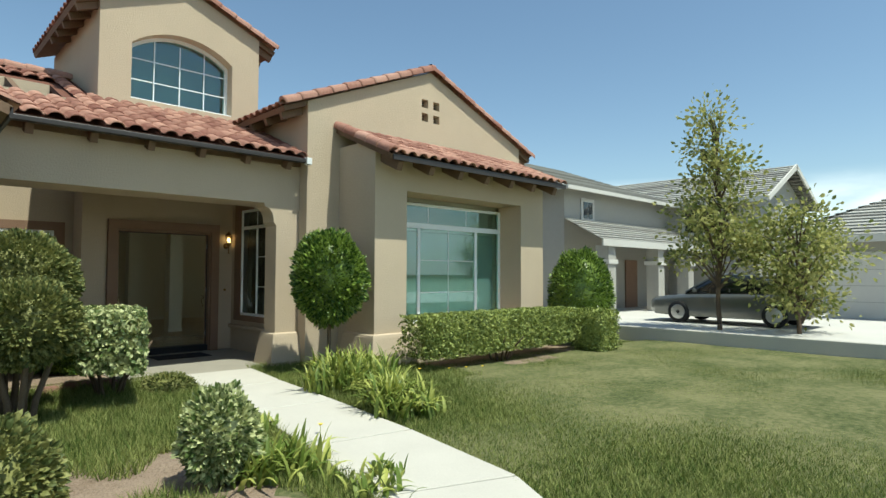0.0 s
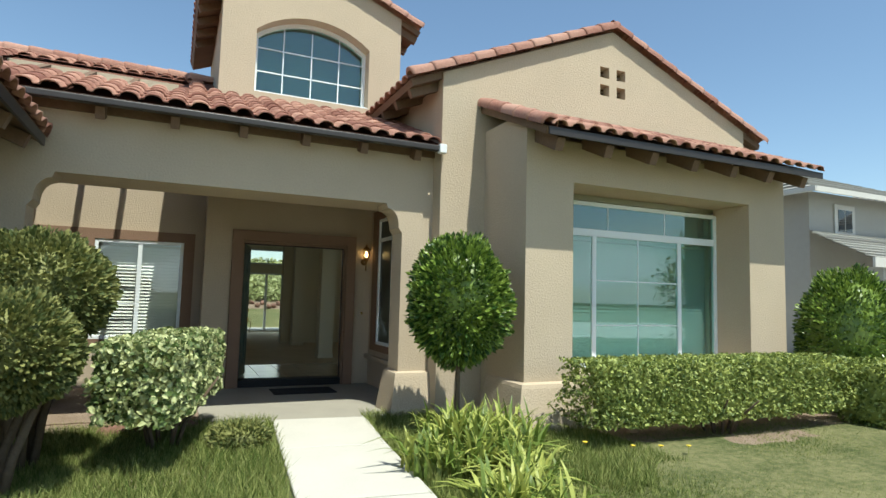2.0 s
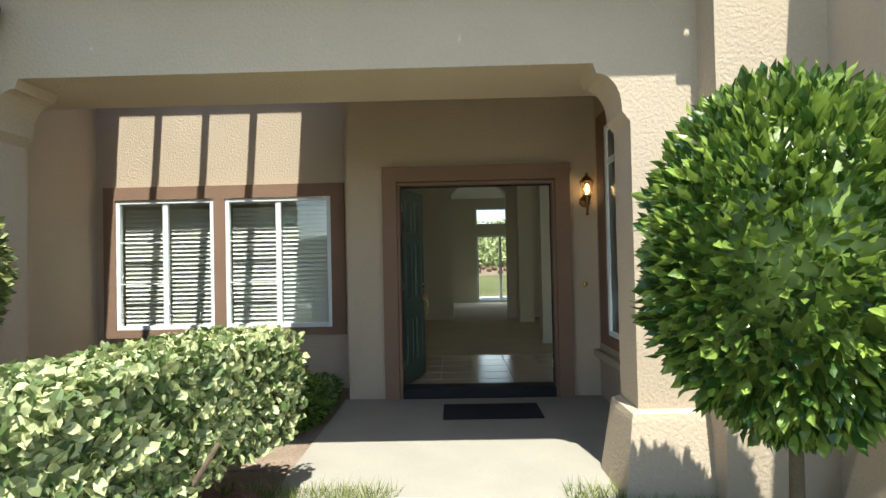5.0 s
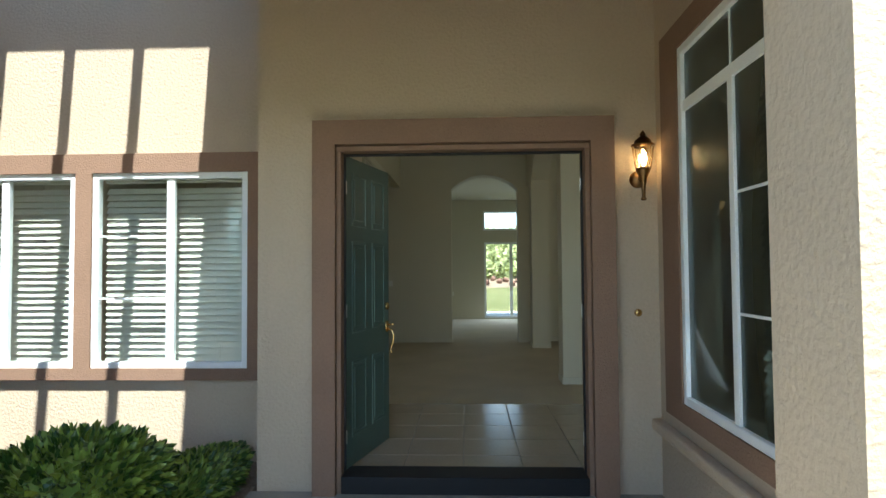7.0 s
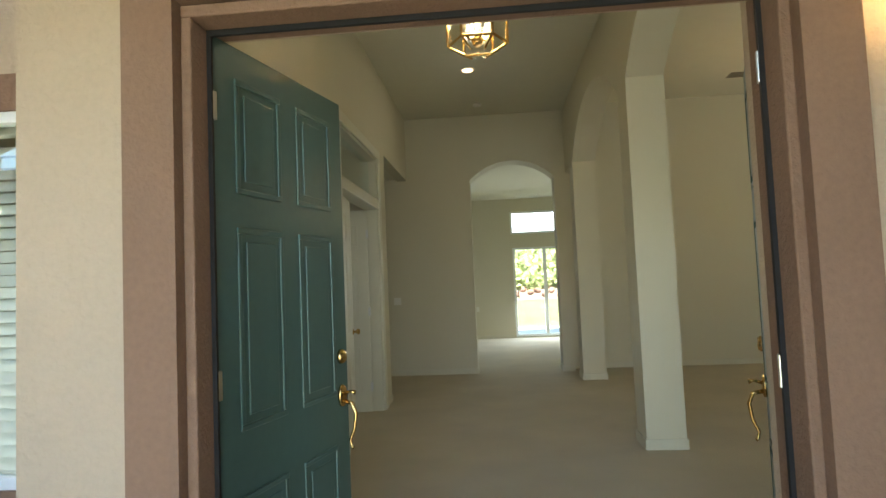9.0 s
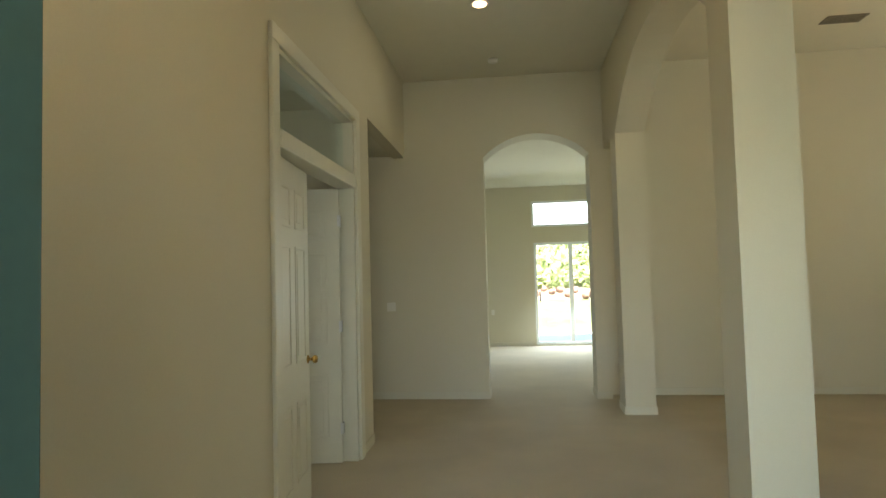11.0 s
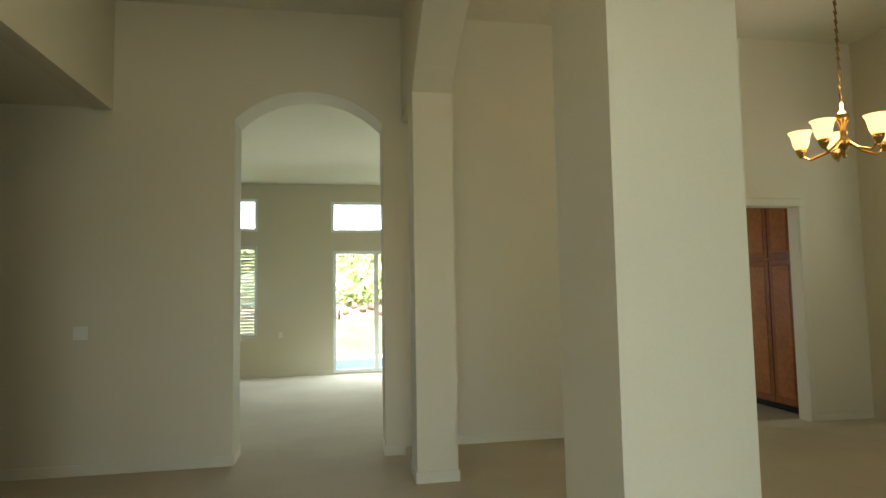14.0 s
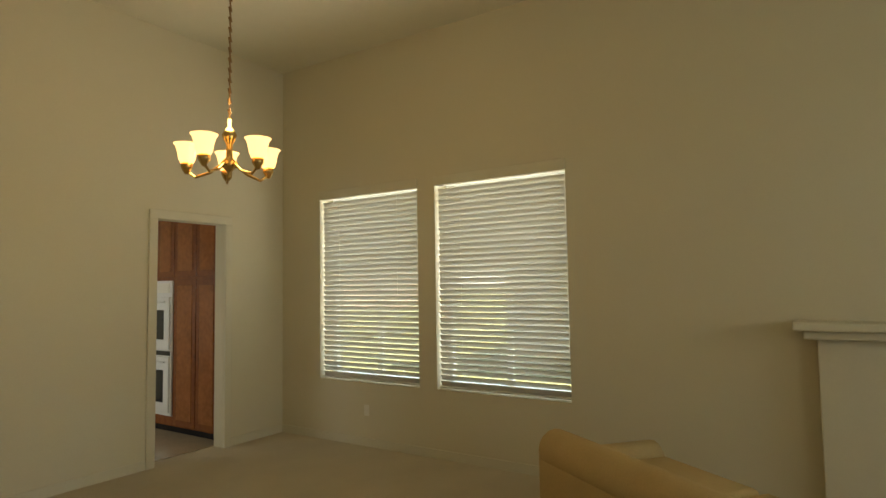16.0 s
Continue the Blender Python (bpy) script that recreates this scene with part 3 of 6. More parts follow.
part("end_cap", boxes((1.36, EAVE_Y - 0.12, EAVE_Z - 0.14, 1.47, EAVE_Y - 0.014, EAVE_Z - 0.01), bevel=0.01), WHITE, gut, "white end flashing")
cap_row(main_roof, (-9.8, RIDGE_Y, roof_z(RIDGE_Y) + 0.06), (-1.6, RIDGE_Y, roof_z(RIDGE_Y) + 0.06))
structure("ceiling_porch", boxes((-2.1, -2.12, 3.62, 1.44, 0.0, 3.70)), STUCCO, "stucco porch ceiling", "ceiling")

for px, py in ((-7.3, 0.95), (-5.6, 0.95)):
    bm = lathe([(0.055, -0.3), (0.055, 0.28), (0.085, 0.28), (0.085, 0.36), (0.03, 0.40)], 12, None, px, py, roof_z(py))
    thing("vent_pipe", bm, PINK_PIPE, "painted vent pipe standing on the tile roof", "pipe", "roof pipes")

# dormer roof
dormer_roof = holder("roof_dormer", "small tiled gable roof over the dormer", "roof", kind="structure")
bm = bmesh.new()
AX, AZ = 0.04, 7.42
for sx in (-1, 1):
    ex = AX + sx * 1.98
    ez = AZ - S * 1.98
    deck(bm, [(AX, DY + 0.02, AZ), (ex, DY + 0.02, ez), (ex, 3.2, ez), (AX, 3.2, AZ)], 0.10)
part("roof_deck", bm, WOOD_TRIM, dormer_roof)
for sx in (-1, 1):
    cap_row(dormer_roof, (AX + sx * 1.98, DY - 0.03, AZ - S * 1.98 + 0.05), (AX, DY - 0.03, AZ + 0.05))
    for i in range(5):
        y = DY + 0.1 + 0.55 * i
        bm = bmesh.new()
        deck(bm, [(AX + sx * 1.95, y, AZ - S * 1.95 - 0.11), (AX + sx * 1.95, y + 0.09, AZ - S * 1.95 - 0.11), (AX + sx * 1.6, y + 0.09, AZ - S * 1.6 - 0.11), (AX + sx * 1.6, y, AZ - S * 1.6 - 0.11)], 0.13)
        part("rafter_tail", bm, WOOD_TRIM, dormer_roof)
tile_field(dormer_roof, (AX - 1.98, 3.2, AZ - S * 1.98), (0, -1, 0), (1, 0, S), 14, 5, lambda p: True, lambda p: False)

# gable roof of the wing
gable_roof = holder("roof_gable", "red tiled gable roof with pinkish barrel rake tiles", "roof", kind="structure")
bm = bmesh.new()
GX, GZ = 4.60, 6.17
for sx in (-1, 1):
    ex, ez = GX + sx * 3.66, GZ - S * 3.66
    deck(bm, [(GX, -3.20, GZ), (ex, -3.20, ez), (ex, 14.4, ez), (GX, 14.4, GZ)], 0.10)
part("roof_deck", bm, WOOD_TRIM, gable_roof)
for sx in (-1, 1):
    cap_row(gable_roof, (GX + sx * 3.70, -3.24, GZ - S * 3.70 + 0.06), (GX, -3.24, GZ + 0.06))
    for i in range(8):
        y = -3.05 + 0.62 * i
        bm = bmesh.new()
        deck(bm, [(GX + sx * 3.62, y, GZ - S * 3.62 - 0.11), (GX + sx * 3.62, y + 0.09, GZ - S * 3.62 - 0.11), (GX + sx * 3.15, y + 0.09, GZ - S * 3.15 - 0.11), (GX + sx * 3.15, y, GZ - S * 3.15 - 0.11)], 0.13)
        part("rafter_tail", bm, WOOD_TRIM, gable_roof)
tile_field(gable_roof, (GX - 3.70, 4.6, GZ - S * 3.70), (0, -1, 0), (1, 0, S), 30, 10, lambda p: True, lambda p: False)

# shed roof of the bay
shed_roof = holder("roof_bay", "sloping clay tile roof over the bay", "roof", kind="structure")
SY, SZ = -4.98, 3.68


def shed_z(y):
    return SZ + 0.43 * (y - SY)


bm = bmesh.new()
deck(bm, [(2.08, SY, SZ), (7.34, SY, SZ), (7.34, -3.235, shed_z(-3.235)), (2.08, -3.235, shed_z(-3.235))], 0.09)
part("roof_deck", bm, WOOD_TRIM, shed_roof)
tile_field(shed_roof, (2.12, SY - 0.05, SZ), (1, 0, 0), (0, 1, 0.43), 20, 5, lambda p: p.y < -3.5, lambda p: True)
cap_row(shed_roof, (2.12, SY - 0.02, SZ + 0.05), (2.12, -3.24, shed_z(-3.24) + 0.05))
for i in range(7):
    rx = 2.34 + 0.78 * i
    bm = bmesh.new()
    deck(bm, [(rx - 0.06, SY + 0.05, SZ - 0.10), (rx + 0.06, SY + 0.05, SZ - 0.10), (rx + 0.06, -4.42, shed_z(-4.42) - 0.10), (rx - 0.06, -4.42, shed_z(-4.42) - 0.10)], 0.17)
    part("rafter_tail", bm, WOOD_TRIM, shed_roof)
part("fascia", boxes((2.10, SY - 0.03, SZ - 0.10, 7.32, SY - 0.002, SZ - 0.005)), GUTTER, shed_roof)

# left wing roof
left_roof = holder("roof_left_wing", "tiled roof edge of the left wing", "roof", kind="structure")
LX, LZ = -3.42, 3.24
bm = bmesh.new()
deck(bm, [(LX, -5.78, LZ), (LX, -3.12, LZ), (LX - 3.3, -3.12, LZ + S * 3.3), (LX - 3.3, -5.78, LZ + S * 3.3)], 0.10)
deck(bm, [(LX - 3.3, -5.78, LZ + S * 3.3), (LX - 3.3, -3.12, LZ + S * 3.3), (LX - 6.6, -3.12, LZ), (LX - 6.6, -5.78, LZ)], 0.10)
part("roof_deck", bm, WOOD_TRIM, left_roof)
tile_field(left_roof, (LX + 0.05, -5.78, LZ), (0, 1, 0), (-1, 0, S), 10, 9, lambda p: True, lambda p: p.x > -4.4 and p.y > -8)
cap_row(left_roof, (LX + 0.02, -3.14, LZ + 0.04), (LX - 1.2, -3.14, LZ + 0.04 + S * 1.2))
for i in range(3):
    y = -3.6 - 0.8 * i
    bm = bmesh.new()
    deck(bm, [(LX - 0.05, y, LZ - 0.11), (LX - 0.05, y + 0.1, LZ - 0.11), (LX - 0.62, y + 0.1, LZ - 0.11 + S * 0.57), (LX - 0.62, y, LZ - 0.11 + S * 0.57)], 0.15)
    part("rafter_tail", bm, WOOD_TRIM, left_roof)
part("fascia", boxes((LX - 0.03, -5.78, LZ - 0.12, LX + 0.0, -3.12, LZ - 0.01)), GUTTER, left_roof)


# ---- windows, doors, blinds ----
def at_wall(x, y, z, facing):
    """Local frame of a wall fixture: local x along the wall, local -y out of it. facing: degrees from -y."""
    return pose(x, y, z, 0, 0, facing)


WIN = [0]


def window(m, w, h, stiles, rails, label, pane=GLASS, fw=0.055, depth=0.07, grid=(), frame_mat=VINYL, top=None):
    """Window w by h with its lower left at m. stiles: heights of full uprights; rails: (x0, x1, z) cross bars."""
    WIN[0] += 1
    ob = holder("window_%d" % WIN[0], label, "window", kind="structure")
    ob.matrix_basis = m
    part("window_frame", boxes((0, -depth, 0, fw, 0, h), (w - fw, -depth, 0, w, 0, h), (fw, -depth, 0, w - fw, 0, fw), (fw, -depth, h - fw, w - fw, 0, h), bevel=0.006), frame_mat, ob)
    for x, z0, z1, sw in stiles:
        part("stile", boxes((x - sw / 2, -depth + 0.012, z0, x + sw / 2, -0.008, z1), bevel=0.004), frame_mat, ob)
    for x0, x1, z, sh in rails:
        part("rail", boxes((x0, -depth + 0.012, z - sh / 2, x1, -0.008, z + sh / 2), bevel=0.004), frame_mat, ob)
    for x0, z0, x1, z1 in grid:
        part("muntin", boxes((x0, -0.047, z0, x1, -0.031, z1)), frame_mat, ob)
    g = part("pane", boxes((fw, -0.042, fw, w - fw, -0.036, h - fw)), pane, ob)
    g.visible_shadow = False
    return ob


def blind(m, w, h, label, tilt=35, pitch=0.042, slat=0.048, valance=False):
    ob = holder("window_blind", label, "blind", "horizontal blinds")
    ob.matrix_basis = m
    part("head_rail", boxes((0, -0.03, h - 0.05, w, 0.03, h), bevel=0.006), BLIND, ob)
    if valance:
        part("valance", boxes((-0.02, -0.07, h - 0.05, w + 0.02, -0.056, h + 0.055), bevel=0.004), BASEBOARD, ob, "cream valance board")
    n = int((h - 0.09) / pitch)
    bm = bmesh.new()
    box(bm, 0.004, -slat / 2, -0.0012, w - 0.004, slat / 2, 0.0012)
    bmesh.ops.rotate(bm, verts=bm.verts, cent=(0, 0, 0), matrix=Matrix.Rotation(radians(tilt), 3, "X"))
    me = mesh_of("slat", bm, BLIND)
    for i in range(n):
        s = new("slat", me)
        s.parent = ob
        s.location = (0, 0, 0.05 + pitch * i)
    part("bottom_rail", boxes((0, -0.022, 0.0, w, 0.022, 0.022), bevel=0.004), BLIND, ob)
    for k in (0.2, 0.8):
        part("ladder_cord", boxes((w * k - 0.001, -0.028, 0.01, w * k + 0.001, -0.0265, h - 0.04)), BLIND, ob)
    return ob


# courtyard windows and their painted stucco surround
for wx0, wx1 in ((-4.74, -3.43), (-3.28, -1.88)):
    w, h = wx1 - wx0, 1.72
    window(at_wall(wx0, 0.74, 0.68, 0), w, h, [(w * 0.5, 0.05, h - 0.05, 0.07)], [], "white sliding window with closed blinds behind", GLASS,
           grid=[(0.05, h * 0.35, w * 0.5, h * 0.35 + 0.015), (0.05, h * 0.67, w * 0.5, h * 0.67 + 0.015)])
    blind(at_wall(wx0 + 0.03, 0.84, 0.70, 0), w - 0.06, h - 0.04, "white closed horizontal blind behind the court window", 56, 0.058, 0.064)
bm = boxes((-4.90, 0.655, 2.40, -1.70, 0.698, 2.57), (-4.90, 0.655, 0.58, -1.70, 0.698, 0.68), (-4.90, 0.655, 0.68, -4.74, 0.698, 2.40), (-3.43, 0.655, 0.68, -3.28, 0.698, 2.40), (-1.88, 0.655, 0.68, -1.70, 0.698, 2.40))
structure("trim_court_windows", bm, STUCCO_TRIM, "brown stucco surround of the court windows", "trim")

# front door surround
bm = boxes((-1.11, -0.10, 2.46, 1.11, -0.002, 2.64), (-1.11, -0.10, G + 0.035, -0.94, -0.002, 2.46), (0.94, -0.10, G + 0.035, 1.11, -0.002, 2.46))
structure("trim_front_door", bm, STUCCO_TRIM, "broad brown stucco door surround", "trim")
bm = boxes((-0.94, -0.05, 2.415, 0.94, 0.16, 2.455), (-0.94, -0.05, G + 0.035, -0.905, 0.16, 2.415), (0.905, -0.05, G + 0.035, 0.94, 0.16, 2.415), bevel=0.006)
structure("door_frame_1", bm, STUCCO_TRIM, "brown wooden frame of the front door", "door frame")
structure("door_seal", boxes((-0.905, 0.055, 2.395, 0.905, 0.07, 2.415), (-0.905, 0.055, 0.0, -0.89, 0.07, 2.395), (0.89, 0.055, 0.0, 0.905, 0.07, 2.395)), BLACK, "black rubber weather seal", "seal")
structure("door_threshold", boxes((-0.905, -0.06, G + 0.035, 0.905, 0.20, 0.012), bevel=0.008), BLACK, "dark metal front door threshold", "threshold")


def panel_door(name, w, h, mat, label, m, rows, thick=0.045, kind="structure"):
    """A six-panel leaf hinged at its local origin, along local +x, outer face at -y."""
    ob = holder(name, label, "door", kind=kind)
    ob.matrix_basis = m
    part("leaf", boxes((0, 0, 0, w, thick, h), bevel=0.003), mat, ob)
    st = 0.115
    pw = (w - 3 * st) / 2
    for z0, z1 in rows:
        for k in range(2):
            x0 = st + k * (pw + st)
            for face in (0, 1):
                ys = (-0.008, 0.0) if face == 0 else (thick, thick + 0.008)
                bm = boxes((x0, ys[0], z0, x0 + pw, ys[1], z0 + 0.022), (x0, ys[0], z1 - 0.022, x0 + pw, ys[1], z1), (x0, ys[0], z0 + 0.022, x0 + 0.022, ys[1], z1 - 0.022), (x0 + pw - 0.022, ys[0], z0 + 0.022, x0 + pw, ys[1], z1 - 0.022), bevel=0.004)
                box(bm, x0 + 0.05, ys[0] + (0.001 if face == 0 else 0), z0 + 0.05, x0 + pw - 0.05, ys[1] - (0 if face == 0 else 0.001), z1 - 0.05, bevel=0.0035)
                part("panel", bm, mat, ob)
    return ob


ROWS8 = [(0.22, 0.80), (1.02, 1.74), (1.86, 2.28)]


def handle_set(door, x, mat=BRASS):
    bm = lathe([(0.034, 0.0), (0.034, 0.012), (0.026, 0.022), (0.018, 0.024)], 16)
    bmesh.ops.rotate(bm, verts=bm.verts, cent=(0, 0, 0), matrix=Matrix.Rotation(radians(90), 3, "X"))
    bmesh.ops.translate(bm, verts=bm.verts, vec=(x, 0, 1.19))
    part("deadbolt", bm, mat, door, "brass deadbolt", True)
    bm = lathe([(0.034, 0.0), (0.034, 0.010), (0.028, 0.016)], 16)
    bmesh.ops.rotate(bm, verts=bm.verts, cent=(0, 0, 0), matrix=Matrix.Rotation(radians(90), 3, "X"))
    bmesh.ops.scale(bm, verts=bm.verts, vec=(1, 1, 1.5))
    bmesh.ops.translate(bm, verts=bm.verts, vec=(x, 0, 1.01))
    tube(bm, [(x, -0.012, 1.02), (x, -0.05, 1.03), (x, -0.07, 1.025)], [0.008, 0.007, 0.012])
    tube(bm, [(x, -0.012, 0.985), (x, -0.055, 0.975), (x, -0.072, 0.93), (x, -0.062, 0.86), (x, -0.04, 0.81), (x, -0.045, 0.78), (x, -0.055, 0.775)], [0.010, 0.010, 0.009, 0.008, 0.007, 0.006, 0.009])
    part("handle", bm, mat, door, "curved brass pull handle", True)


def hinges(door, heights, x=0.0):
    for z in heights:
        part("hinge", boxes((x - 0.014, -0.012, z, x + 0.014, 0.05, z + 0.10), bevel=0.003), STEEL, door)


left_door = panel_door("door_1", 0.90, 2.40, GREEN_DOOR, "open dark green six-panel front door", pose(-0.90, 0.075, 0.012, 0, 0, 76), ROWS8)
handle_set(left_door, 0.835)
hinges(left_door, (0.2, 1.15, 2.1))
# the right leaf is the mirror of the left: hinged on its far end
right_door = panel_door("door_2", 0.90, 2.40, GREEN_DOOR, "open dark green six-panel front door", pose(0.90, 0.075, 0.012, 0, 0, -110) @ pose(-0.90, 0, 0), ROWS8)
handle_set(right_door, 0.065)
hinges(right_door, (0.2, 1.15, 2.1), 0.90)
thing("door_mat", boxes((-0.42, -0.98, G + 0.035, 0.62, -0.38, G + 0.05), bevel=0.004), MAT_BLACK, "black rubber mat on the porch floor", "mat")

# porch side window
window(at_wall(1.475, -0.55, 0.66, -90), 1.40, 2.29, [(0.72, 0.05, 1.88, 0.06)], [(0.05, 1.35, 1.90, 0.07)], "tall white porch window with dark screen", GLASS_DARK,
       grid=[(0.75, 0.62, 1.35, 0.635), (0.75, 1.25, 1.35, 1.265), (0.70, 1.93, 0.715, 2.24)])
bm = boxes((1.395, -2.12, 2.95, 1.438, -0.24, 3.12), (1.395, -2.12, 0.54, 1.438, -0.24, 0.66), (1.395, -0.55, 0.66, 1.438, -0.24, 2.95), (1.395, -2.12, 0.66, 1.438, -1.95, 2.95))
structure("trim_porch_window", bm, STUCCO_TRIM, "brown stucco surround of the porch window", "trim")

structure("ledge_porch", boxes((1.36, -2.2, 0.36, 1.44, -0.02, 0.44), bevel=0.015), STUCCO, "stucco ledge along the porch wall", "ledge")
# bay window
window(at_wall(2.92, -3.70, 0.55, 0), 3.46, 2.50, [(0.88, 0.05, 2.0, 0.075), (2.62, 0.05, 2.0, 0.075)], [(0.05, 3.41, 2.03, 0.11)], "wide white bay window with blinds lowered", GLASS_TEAL, fw=0.06,
       grid=[(0.9, 0.62, 2.6, 0.635), (0.9, 1.30, 2.6, 1.315), (1.74, 0.06, 1.755, 1.97), (1.14, 2.08, 1.155, 2.44), (2.3, 2.08, 2.315, 2.44)])
blind(at_wall(2.97, -3.56, 0.58, 0), 3.36, 1.95, "pale lowered horizontal blind behind the bay window", 62)
blind(at_wall(1.57, -1.27, 0.68, -90), 0.66, 1.85, "lowered horizontal blind behind the porch window", 62, 0.058, 0.066)
# left wing window
window(at_wall(-4.06, -5.3, 0.8, 90), 1.50, 1.82, [(0.75, 0.05, 1.77, 0.07)], [], "white left wing window with blinds closed", GLASS_TEAL)
blind(at_wall(-4.15, -5.27, 0.83, 90), 1.44, 1.75, "closed horizontal blind in the wing window", 55)
bm = boxes((-4.018, -5.52, 2.62, -3.98, -3.55, 2.80), (-4.018, -5.52, 0.66, -3.98, -3.55, 0.8), (-4.018, -3.80, 0.8, -3.98, -3.55, 2.62), (-4.018, -5.52, 0.8, -3.98, -5.3, 2.62))
structure("trim_left_window", bm, STUCCO_TRIM, "brown stucco surround of the left wing window", "trim")
# dormer window
ob = holder("window_dormer", "arched white dormer window with small panes", "window", kind="structure")
pts_o = [(DW0, 4.95), (DW1, 4.95), (DW1, 6.02)] + arc_points(DW0, DW1, 6.02, 6.38)[1:-1] + [(DW0, 6.02)]
ci = lambda p: (0.025 + (p[0] - 0.025) * 0.945, 5.6 + (p[1] - 5.6) * 0.92)
for i in range(len(pts_o)):
    a, b = pts_o[i], pts_o[(i + 1) % len(pts_o)]
    part("window_frame", prism([a, b, ci(b), ci(a)], "y", DY + 0.25, DY + 0.35), VINYL, ob)
part("pane", prism([ci(p) for p in pts_o], "y", DY + 0.30, DY + 0.306), GLASS_TEAL, ob)
for gx in (-0.475, 0.025, 0.525):
    part("muntin", boxes((gx - 0.010, DY + 0.28, 5.0, gx + 0.010, DY + 0.298, 6.24)), VINYL, ob)
for gz in (5.39, 5.81):
    part("muntin", boxes((-0.92, DY + 0.281, gz - 0.010, 0.97, DY + 0.297, gz + 0.010)), VINYL, ob)
part("window_sill", boxes((DW0, DY + 0.02, 4.932, DW1, DY + 0.25, 4.955)), VINYL, ob)
structure("wall_dormer_inside", boxes((-1.3, DY + 1.6, 4.6, 1.4, DY + 1.7, 7.0)), WALL_IN, "plain wall inside the dormer")

# ---- interior shell ----
structure("floor_carpet", boxes((-1.55, 2.35, -0.3, 6.9, 14.0, 0.0), (1.62, -3.0, -0.3, 6.9, 2.35, 0.0), (2.40, -3.70, -0.3, 6.98, -3.0, 0.0), (-9.5, 0.92, -0.3, -1.55, 14.0, 0.0)), CARPET, "beige wall-to-wall carpet", "floor")
entry = structure("floor_entry", boxes((-1.39, 0.22, -0.3, 1.62, 2.35, -0.012)), GROUT, "glossy beige entry tile floor", "floor")
bm = boxes((0.004, 0.004, 0, 0.456, 0.456, 0.01), bevel=0.003)
entry_tile = mesh_of("tile", bm, TILE_FLOOR)
for i in range(7):
    for j in range(5):
        x, y = -1.39 + 0.46 * i, 0.05 + 0.46 * j
        if x + 0.3 < 1.46:
            ob = new("tile", entry_tile)
            ob.parent = entry
            ob.location = (x, y, -0.011)
            if x + 0.46 > 1.46:
                ob.scale = ((1.46 - x) / 0.46, 1, 1)
structure("ceiling_hall", boxes((-1.55, 0.22, CEIL, 1.46, 8.4, CEIL + 0.1)), CEIL_IN, "plain ceiling of the hall", "ceiling")
structure("ceiling_living", boxes((1.46, 0.22, CEIL_L, 7.3, 8.4, CEIL_L + 0.1), (1.62, -3.0, CEIL_L, 7.2, 0.22, CEIL_L + 0.1), (2.40, -3.50, 3.6, 6.98, -3.0, 3.68)), CEIL_IN, "plain ceiling of the living room", "ceiling")
structure("ceiling_family", boxes((-9.5, 8.35, 3.66, 7.3, 14.0, 3.76)), CEIL_IN, "plain family room ceiling", "ceiling")
structure("ceiling_side_rooms", boxes((-9.5, 0.9, 3.3, -1.55, 8.35, 3.4)), CEIL_IN, "plain ceiling of the side rooms", "ceiling")

structure("wall_entry_lining", wall_along_x(-1.39, 1.29, 0.222, 0.235, 0, CEIL, [(-0.94, 0.94, 0.0, 2.46)]), WALL_IN, "painted inside of the entry wall")
structure("wall_hall_left", wall_along_y(0.235, 8.0, -1.53, -1.375, 0, CEIL, [(3.56, 5.36, 0, 3.10), (5.92, 7.999, 0, 3.27)]), WALL_IN, "cream hall wall with a tall door opening")
endw = [(-4.6, 0), (-4.6, CEIL_L), (1.29, CEIL_L), (1.29, 0), (1.10, 0), (1.10, 3.22)] + arc_points(-0.30, 1.10, 3.22, 3.52)[1:-1] + [(-0.30, 3.22), (-0.30, 0)]
structure("wall_hall_end", prism(endw, "y", 8.0, 8.38), WALL_IN, "cream end wall with an arched opening")
structure("wall_kitchen_side", wall_along_x(1.29, 6.79, 8.24, 8.40, 0, CEIL_L, [(5.14, 5.94, 0, 2.47)]), WALL_IN, "cream living room wall with a kitchen doorway")
structure("wall_living_right", wall_along_y(-3.0, 8.40, 6.79, 7.2, 0, CEIL_L, [(4.53, 5.96, 0.69, 2.84), (6.18, 7.60, 0.69, 2.84)]), WALL_IN, "cream living room wall with two blind-covered windows")
structure("wall_living_front", wall_along_x(2.40, 6.98, -3.60, -3.50, 0, 3.6, [(2.92, 6.38, 0.55, 3.1)]), WALL_IN, "inside of the bay wall")
# arcade between hall and living room
arc = [(0.235, CEIL_L), (8.0, CEIL_L), (8.0, 3.26)]
arc += [(7.47, 3.26), (7.47, 0), (7.12, 0), (7.12, 3.26)] + arc_points(3.85, 7.12, 3.26, 3.86)[1:-1] + [(3.85, 3.26), (3.85, 0), (3.50, 0), (3.50, 3.30)]
arc += arc_points(0.75, 3.50, 3.30, 3.84)[1:-1] + [(0.75, 3.30), (0.75, 0), (0.235, 0)]
structure("wall_arcade", prism(arc, "x", 1.29, 1.63), WALL_IN, "white square columns carrying two arches")
structure("wall_hall_right_lining", boxes((1.62, 0.222, 0, 1.635, 0.75, CEIL_L), (1.62, -3.0, 0, 1.66, -1.95, CEIL_L), (1.62, -0.55, 0, 1.66, 0.222, CEIL_L), (1.62, -1.95, 0, 1.66, -0.55, 0.66), (1.62, -1.95, 2.95, 1.66, -0.55, CEIL_L)), WALL_IN, "painted lining of the porch side wall")
